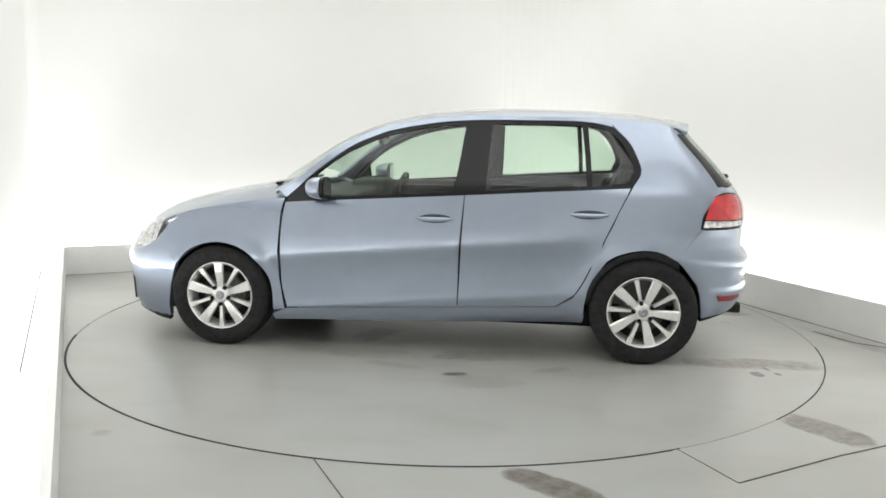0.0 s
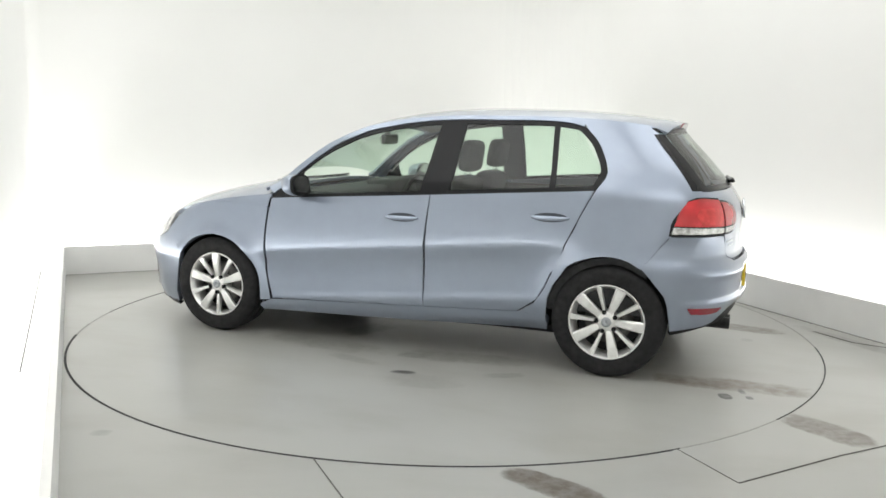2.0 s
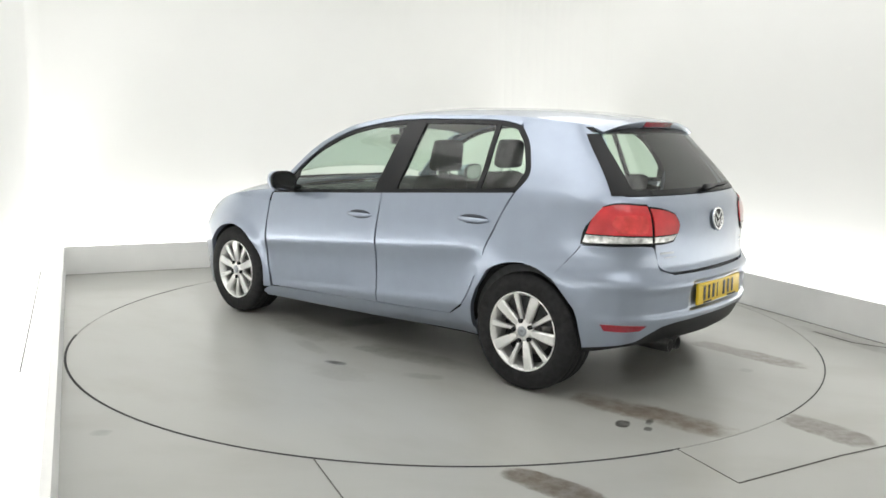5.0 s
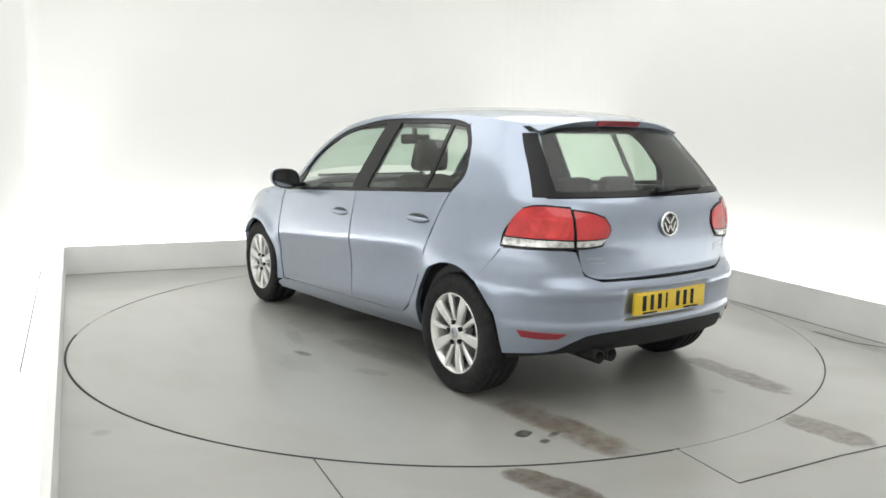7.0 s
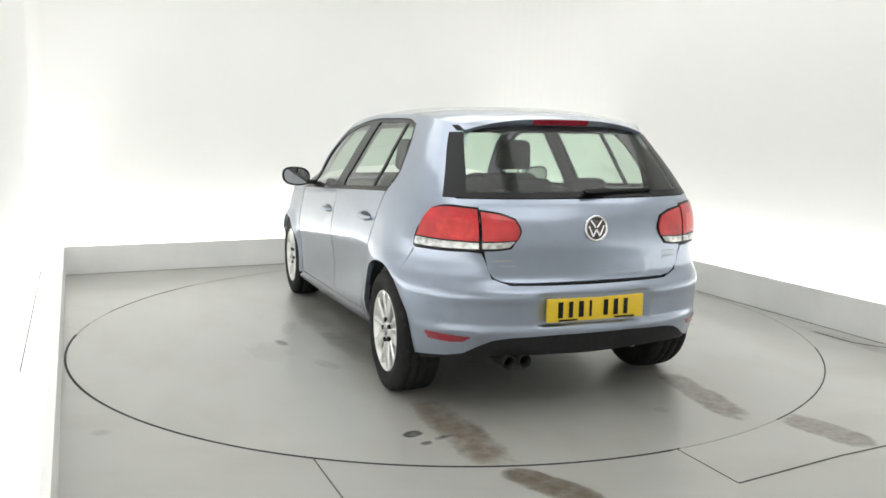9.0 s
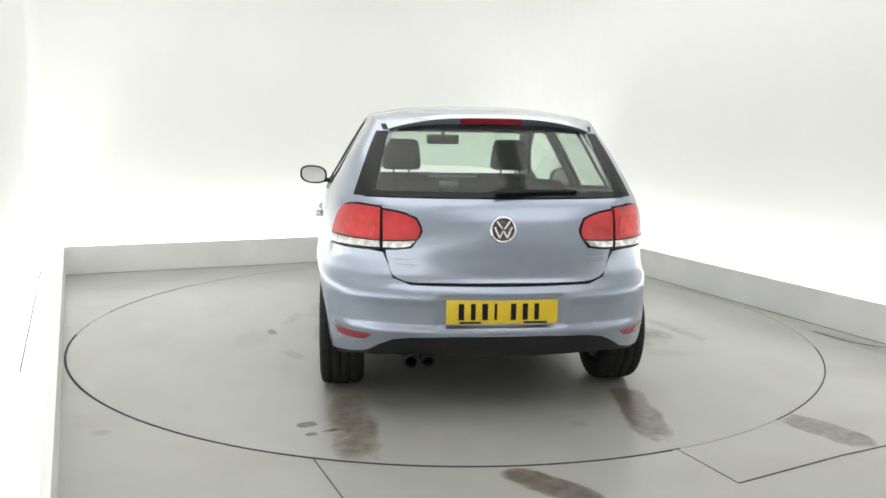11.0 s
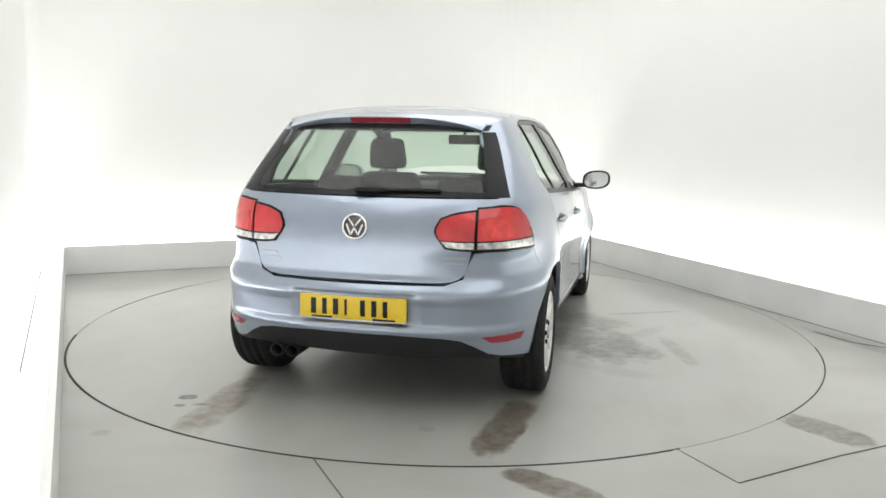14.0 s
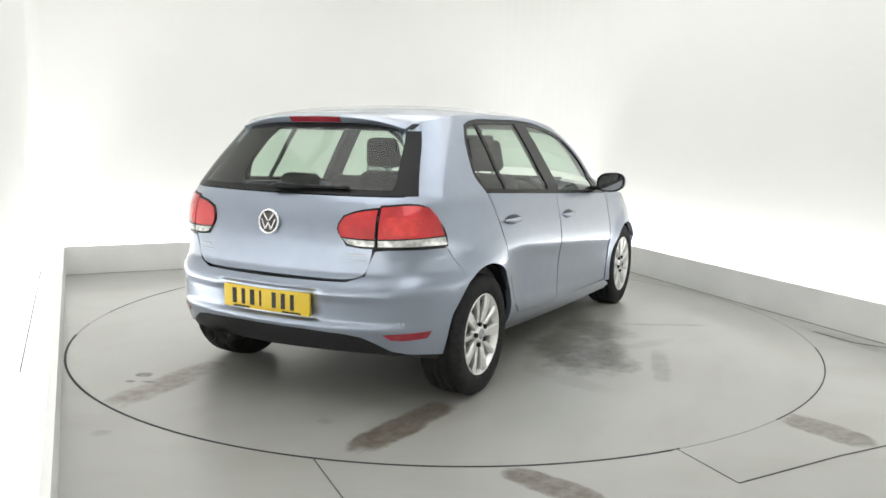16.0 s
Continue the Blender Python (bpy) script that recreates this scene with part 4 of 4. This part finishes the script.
    for z_k in range(3):
        left = [X((-1.622, 0.285), (-1.70, 0.295)), X((-1.588, 0.48), (-1.66, 0.5)), X((-1.463, 0.632), (-1.60, 0.806))][z_k]
        mids = [Yr((0.68, 0.306), (0.62, 0.322), (0.56, 0.362), (0.50, 0.392), (0.42, 0.405), (0.2, 0.415), (0, 0.416)),
                Yr((0.68, 0.5), (0.60, 0.5), (0.545, 0.5), (0.49, 0.5), (0.42, 0.5), (0.2, 0.5), (0, 0.5)),
                Yr((0.68, 0.806), (0.60, 0.806), (0.548, 0.80), (0.503, 0.682), (0.42, 0.653), (0.2, 0.651), (0, 0.650))][z_k]
        half_ = left + mids
        side.append(half_ + [[-s, z] for s, z in half_[-2::-1]])
    g = net(side, 160, 2, False)
    g2 = []
    for j in range(45):
        k = j / 44 * 2
        a, b = g[int(min(k, 1))], g[int(min(k, 1)) + 1]
        t = k - int(min(k, 1))
        g2.append([[p[0] + (q[0] - p[0]) * t, p[1] + (q[1] - p[1]) * t] for p, q in zip(a, b)])
    
    def dished(a_, z, l):
        """The bumper's skin, sunk round the number plate."""
        y_ = abs(P(a_, z).y)
        k = (1 - RAMP(y_, 0.282, 0.306)) * RAMP(z, 0.452, 0.468) * (1 - RAMP(z, 0.600, 0.622))
        return P(a_, z, l - 0.015 * k)
    bumper = skin("rear_bumper", g2, M_PAINT, car, 0, 0.02, 0.002, place=dished)
    half_lo = X((-1.63, 0.26)) + Yr((0.68, 0.29), (0.55, 0.305), (0.45, 0.308), (0.2, 0.305), (0, 0.30))
    half_hi = X((-1.63, 0.286)) + Yr((0.68, 0.314), (0.55, 0.374), (0.45, 0.408), (0.2, 0.424), (0, 0.425))
    full = lambda h: h + [[-s, z] for s, z in h[-2::-1]]
    skin("diffuser", net([full(half_lo), full(half_hi)], 40, 4, False), M_PLASTIC, car, -0.012, 0.03, 0, label="black lower bumper valance")
    # number plate in its recess
    zc, xp = 0.534, P(0, 0.53).x + 0.006
    bm = bmesh.new()
    box(bm, (xp - 0.004, -0.26, zc - 0.0555), (xp + 0.012, 0.26, zc + 0.0555), 0.003)
    plate = part("number_plate", bm, M_YELLOW, car, "yellow rear number plate")
    # the characters are plain bars
    y = 0.205
    for k, w in enumerate((0.026, 0.022, 0.026, 0.012, 0, 0.024, 0.024, 0.022)):
        if w == 0:
            y -= 0.034
            continue
        bm = bmesh.new()
        box(bm, (xp - 0.006, y - w, zc - 0.036), (xp - 0.003, y, zc + 0.040))
        part("plate_bar", bm, M_BLACK, plate, "black bar")
        y -= w + 0.031
    for a, b in ((0.10, 0.20), (-0.21, -0.10)):
        bm = bmesh.new()
        box(bm, (xp - 0.006, a, zc - 0.0525), (xp - 0.003, b, zc - 0.044))
        part("plate_bar", bm, M_BLACK, plate, "black bar")
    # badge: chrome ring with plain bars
    c = P(0, 0.911, 0.006)
    v, f = lathe([(0, 0.050), (-0.010, 0.052), (-0.010, 0.061), (0, 0.063)], 40)
    tilt = Matrix.Translation(c) @ pose(0, 0, 0, 0, 6, 0) @ pose(0, 0, 0, 0, 0, -90)
    badge = part("badge", mesh_of("badge", [tilt @ Vector(p) for p in v], f, M_CHROME), M_CHROME, car, "round chrome badge")
    v, f = lathe([(0.004, 0.001), (-0.003, 0.001), (-0.003, 0.051), (0.004, 0.051)], 40)
    part("badge_field", mesh_of("badge_field", [tilt @ Vector(p) for p in v], f, M_STEEL), M_STEEL, badge, "dark badge field")
    for x0, z0, x1, z1 in ((-0.030, 0.038, -0.004, 0.004), (0.030, 0.038, 0.004, 0.004), (-0.040, 0.012, -0.018, -0.038), (-0.018, -0.038, 0, -0.004), (0, -0.004, 0.018, -0.038), (0.018, -0.038, 0.040, 0.012)):
        d = Vector((x1 - x0, 0, z1 - z0))
        n_ = Vector((-d.z, 0, d.x)).normalized() * 0.0042
        p, q = Vector((x0, -0.004, z0)), Vector((x1, -0.004, z1))
        w = Vector((0, -0.006, 0))
        vs = [p - n_, q - n_, q + n_, p + n_]
        vs = vs + [u + w for u in vs]
        part("badge_bar", mesh_of("badge_bar", [tilt @ u for u in vs], [(0, 1, 2, 3), (4, 5, 6, 7), (0, 1, 5, 4), (1, 2, 6, 5), (2, 3, 7, 6), (3, 0, 4, 7)], M_CHROME, False), M_CHROME, badge)
    # small chrome script on the tailgate, as bars
    for y0, y1, z0, z1 in ((0.50, 0.41, 0.760, 0.769), (0.47, 0.39, 0.738, 0.743), (-0.41, -0.51, 0.774, 0.782), (-0.41, -0.50, 0.750, 0.755)):
        skin("script_bar", net([Yr((y0, z0), (y1, z0)), Yr((y0, z1), (y1, z1))], 4, 1), M_SCRIPT, tail, 0.003, 0.004, 0, label="small chrome lettering bar")
    # exhaust
    for y in (0.415, 0.335):
        v, f = lathe([(-0.12, 0.028), (0.12, 0.028), (0.12, 0.034), (-0.12, 0.034)], 24)
        m = Matrix.Translation((-1.80, y, 0.283)) @ pose(0, 0, 0, 0, 0, 90)
        part("tailpipe", mesh_of("tailpipe", [m @ Vector(p) for p in v], f, M_PIPE), M_PIPE, car, "round steel tailpipe")

    build_cabin(car)
    build_wheels(car)
    return car


def build_cabin(car):
    bm = bmesh.new()
    box(bm, (-1.75, -0.66, 0.30), (1.0, 0.66, 0.42), 0.03)
    part("cabin_floor", bm, M_CABIN, car)
    for sd in (1, -1):
        skin("door_lining", [[[SX(x, z), z] for x in (0.85, 0.4, 0, -0.4, -0.9, -1.5)] for z in (0.35, 0.6, 0.8, 0.93)], M_CABIN, car, -0.06, 0, 0, sd)
        skin("door_lining", [[[SX(x, z), z] for x in (0.80, 0.4, 0, -0.4, -0.9)] for z in (0.92, 0.955)], M_CABIN, car, -0.05, 0.02, 0, sd)
        skin("pillar_lining", net([X((-1.21, 0.96), (-1.69, 0.98)), X((-1.25, 1.15), (-1.625, 1.15)), X((-1.13, 1.38), (-1.49, 1.37))], 8, 8), M_CABIN, car, -0.03, 0, 0, sd)
        skin("pillar_lining", net([X((-0.17, 0.98), (-0.33, 0.99)), X((-0.21, 1.38), (-0.36, 1.38))], 4, 8), M_CABIN, car, -0.03, 0.01, 0, sd)
        # front seats
        y = 0.36 * sd
        fx = 0.085 if sd > 0 else 0.14
        bm = bmesh.new()
        box(bm, (-0.25 + fx, y - 0.25, 0.42), (0.32 + fx, y + 0.25, 0.60), 0.06, seg=3)
        seat = part("front_seat", bm, M_FABRIC, car, "charcoal cloth front seat")
        bm = bmesh.new()
        box(bm, (-0.07, -0.24, 0.0), (0.07, 0.24, 0.565), 0.06, Matrix.Translation((-0.20 + fx, y, 0.52)) @ pose(0, 0, 0, 0, -17, 0), 3)
        for v in bm.verts:
            k = max(0, (v.co.z - 0.8) / 0.3)
            v.co.y = y + (v.co.y - y) * (1 - 0.22 * min(k, 1))
        part("backrest", bm, M_FABRIC, seat)
        bm = bmesh.new()
        box(bm, (-0.05, -0.13, 0.0), (0.05, 0.13, 0.20), 0.05, Matrix.Translation((-0.38 + fx, y, 1.095)) @ pose(0, 0, 0, 0, -10, 0), 3)
        for v in bm.verts:
            k = max(0, (v.co.z - 1.1) / 0.2)
            v.co.y = y + (v.co.y - y) * (1 - 0.18 * min(k, 1))
        part("headrest", bm, M_FABRIC, seat)
        for o in (-0.05, 0.05):
            bm = bmesh.new()
            box(bm, (-0.376 + fx, y + o - 0.006, 1.02), (-0.364 + fx, y + o + 0.006, 1.12))
            part("headrest_post", bm, M_CHROME, seat)
    bm = bmesh.new()
    box(bm, (-1.15, -0.62, 0.42), (-0.62, 0.62, 0.62), 0.06, seg=3)
    bench = part("rear_bench", bm, M_FABRIC, car, "charcoal cloth rear bench")
    bm = bmesh.new()
    box(bm, (-0.06, -0.60, 0.0), (0.06, 0.60, 0.50), 0.05, Matrix.Translation((-1.10, 0, 0.55)) @ pose(0, 0, 0, 0, -18, 0), 3)
    part("backrest", bm, M_FABRIC, bench)
    for y in (-0.34, 0.0, 0.34):
        bm = bmesh.new()
        box(bm, (-0.045, -0.12, 0.0), (0.045, 0.12, 0.10), 0.04, Matrix.Translation((-1.24, y, 1.0)) @ pose(0, 0, 0, 0, -12, 0), 3)
        part("headrest", bm, M_FABRIC, bench)
    bm = bmesh.new()
    box(bm, (-1.70, -0.55, 0.98), (-1.32, 0.55, 1.0), 0.006)
    part("parcel_shelf", bm, M_CABIN, car, "dark grey parcel shelf")
    bm = bmesh.new()
    box(bm, (0.52, -0.70, 0.60), (0.95, 0.70, 0.94), 0.06, seg=3)
    dash = part("dashboard", bm, M_CABIN, car)
    bm = bmesh.new()
    box(bm, (0.47, -0.54, 0.88), (0.72, -0.18, 0.985), 0.04, seg=3)
    part("binnacle", bm, M_CABIN, dash)
    v, f = lathe([(-0.014, 0.166), (-0.014, 0.190), (0.014, 0.190), (0.014, 0.166)], 40)
    m = Matrix.Translation((0.42, -0.36, 0.86)) @ pose(0, 0, 0, 0, -25, 0) @ pose(0, 0, 0, 0, 0, 90)
    wheel = part("steering_wheel", mesh_of("steering_wheel", [m @ Vector(p) for p in v], f, M_BLACK), M_BLACK, car, "black steering wheel")
    bm = bmesh.new()
    box(bm, (-0.17, -0.012, -0.02), (0.17, 0.012, 0.02), 0.006, m)
    box(bm, (-0.06, -0.03, -0.06), (0.06, 0.02, 0.05), 0.02, m)
    part("steering_hub", bm, M_BLACK, wheel)
    bm = bmesh.new()
    box(bm, (0.42, -0.115, 1.245), (0.45, 0.125, 1.315), 0.014)
    part("rear_view_mirror", bm, M_BLACK, car, "black interior mirror")
    bm = bmesh.new()
    box(bm, (0.43, -0.01, 1.30), (0.47, 0.015, 1.36), 0.004)
    part("mirror_stalk", bm, M_BLACK, car)


def build_wheels(car):
    prof_t = [(-0.10, 0.203), (-0.112, 0.235), (-0.114, 0.270), (-0.102, 0.303), (-0.085, 0.312), (-0.05, 0.3155), (-0.047, 0.309), (-0.040, 0.309), (-0.037, 0.316), (-0.003, 0.316), (0.0, 0.309), (0.007, 0.309), (0.01, 0.316), (0.047, 0.3155), (0.05, 0.309), (0.057, 0.309), (0.06, 0.3150), (0.085, 0.312), (0.102, 0.303), (0.113, 0.270), (0.110, 0.235), (0.10, 0.203)]
    first = None
    for cx, fy in ((1.289, 0.892), (-1.289, 0.850)):
        for sd in (1, -1):
            w = new("wheel")
            w.parent = car
            w.location = (cx, sd * (fy - 0.112), 0.316)
            w.rotation_euler = (0, radians(-16 if cx > 0 else 32), 0 if sd > 0 else math.pi)
            if first:
                for o in first.children:
                    k = o.copy()
                    scene.collection.objects.link(k)
                    k.parent = w
                continue
            first = w
            w["label"] = "silver ten-spoke alloy wheel"
            v, f = lathe(prof_t, 96)
            part("tyre", mesh_of("tyre", v, f, M_RUBBER), M_RUBBER, w, "black rubber tyre")
            v, f = lathe([(0.085, 0.194), (0.100, 0.203), (0.106, 0.207), (0.104, 0.212), (0.09, 0.212), (-0.09, 0.205), (-0.09, 0.196), (0.02, 0.182), (0.07, 0.187)], 96)
            part("rim", mesh_of("rim", v, f, M_RIM), M_RIM, w)
            v, f = lathe([(0.01, 0.001), (0.02, 0.001), (0.02, 0.135), (0.01, 0.135)], 48)
            part("brake_disc", mesh_of("brake_disc", v, f, M_STEEL), M_STEEL, w, "steel brake disc")
            v, f = lathe([(-0.05, 0.001), (0.0, 0.001), (0.0, 0.185), (-0.05, 0.185)], 48)
            part("drum_back", mesh_of("drum_back", v, f, M_GAP), M_GAP, w, "dark wheel back")
            for i in range(10):
                a = 2 * math.pi * i / 10
                # tapered spoke, dished towards the hub
                sec = []
                wide = ((0.040, 0.016, 0.088, 0.03), (0.09, 0.022, 0.096, 0.028), (0.145, 0.027, 0.102, 0.024), (0.202, 0.031, 0.102, 0.02))
                slim = ((0.040, 0.009, 0.084, 0.03), (0.09, 0.0105, 0.092, 0.028), (0.145, 0.013, 0.098, 0.024), (0.202, 0.017, 0.101, 0.02))
                for r, hw, y0, th in (slim if i % 2 else wide):
                    sec.append([(r, -hw, y0 - th), (r, -hw, y0 - 0.007), (r, -hw * 0.72, y0), (r, hw * 0.72, y0), (r, hw, y0 - 0.007), (r, hw, y0 - th)])
                vs = []
                for row in sec:
                    for r, t, y in row:
                        vs.append((r * math.cos(a) - t * math.sin(a), y, r * math.sin(a) + t * math.cos(a)))
                fs = [(j * 6 + k, j * 6 + (k + 1) % 6, (j + 1) * 6 + (k + 1) % 6, (j + 1) * 6 + k) for j in range(3) for k in range(6)]
                me = mesh_of("spoke", vs, fs, M_RIM, False)
                part("spoke", me, M_RIM, w)
            v, f = lathe([(0.02, 0.001), (0.098, 0.001), (0.096, 0.040), (0.086, 0.060), (0.06, 0.064), (0.02, 0.064)], 40)
            part("hub", mesh_of("hub", v, f, M_RIM), M_RIM, w)
            v, f = lathe([(0.09, 0.001), (0.104, 0.001), (0.104, 0.024), (0.10, 0.028), (0.09, 0.028)], 32)
            part("centre_cap", mesh_of("centre_cap", v, f, M_SCRIPT), M_SCRIPT, w, "dull silver centre cap")
            for i in range(5):
                a = 2 * math.pi * (i + 0.5) / 5
                v, f = lathe([(0.08, 0.001), (0.0995, 0.001), (0.0995, 0.0125), (0.08, 0.0125)], 12)
                vs = [(p[0] + 0.056 * math.cos(a), p[1] + 0.002, p[2] + 0.056 * math.sin(a)) for p in v]
                part("wheel_bolt", mesh_of("wheel_bolt", vs, f, M_BLACK), M_BLACK, w, "dark wheel bolt")


car = build_car()



def angle(t):
    return 172.56 - 6.905 * t + 0.0040 * t * t


def motions():
    rows = [(float(t), pose(0, 0, 0, 0, 0, angle(t))) for t in range(17)]
    walk(turntable, rows)
    off = Matrix.Translation((0.016, -0.0206, 0))
    walk(car, [(t, m @ off) for t, m in rows])


motions()
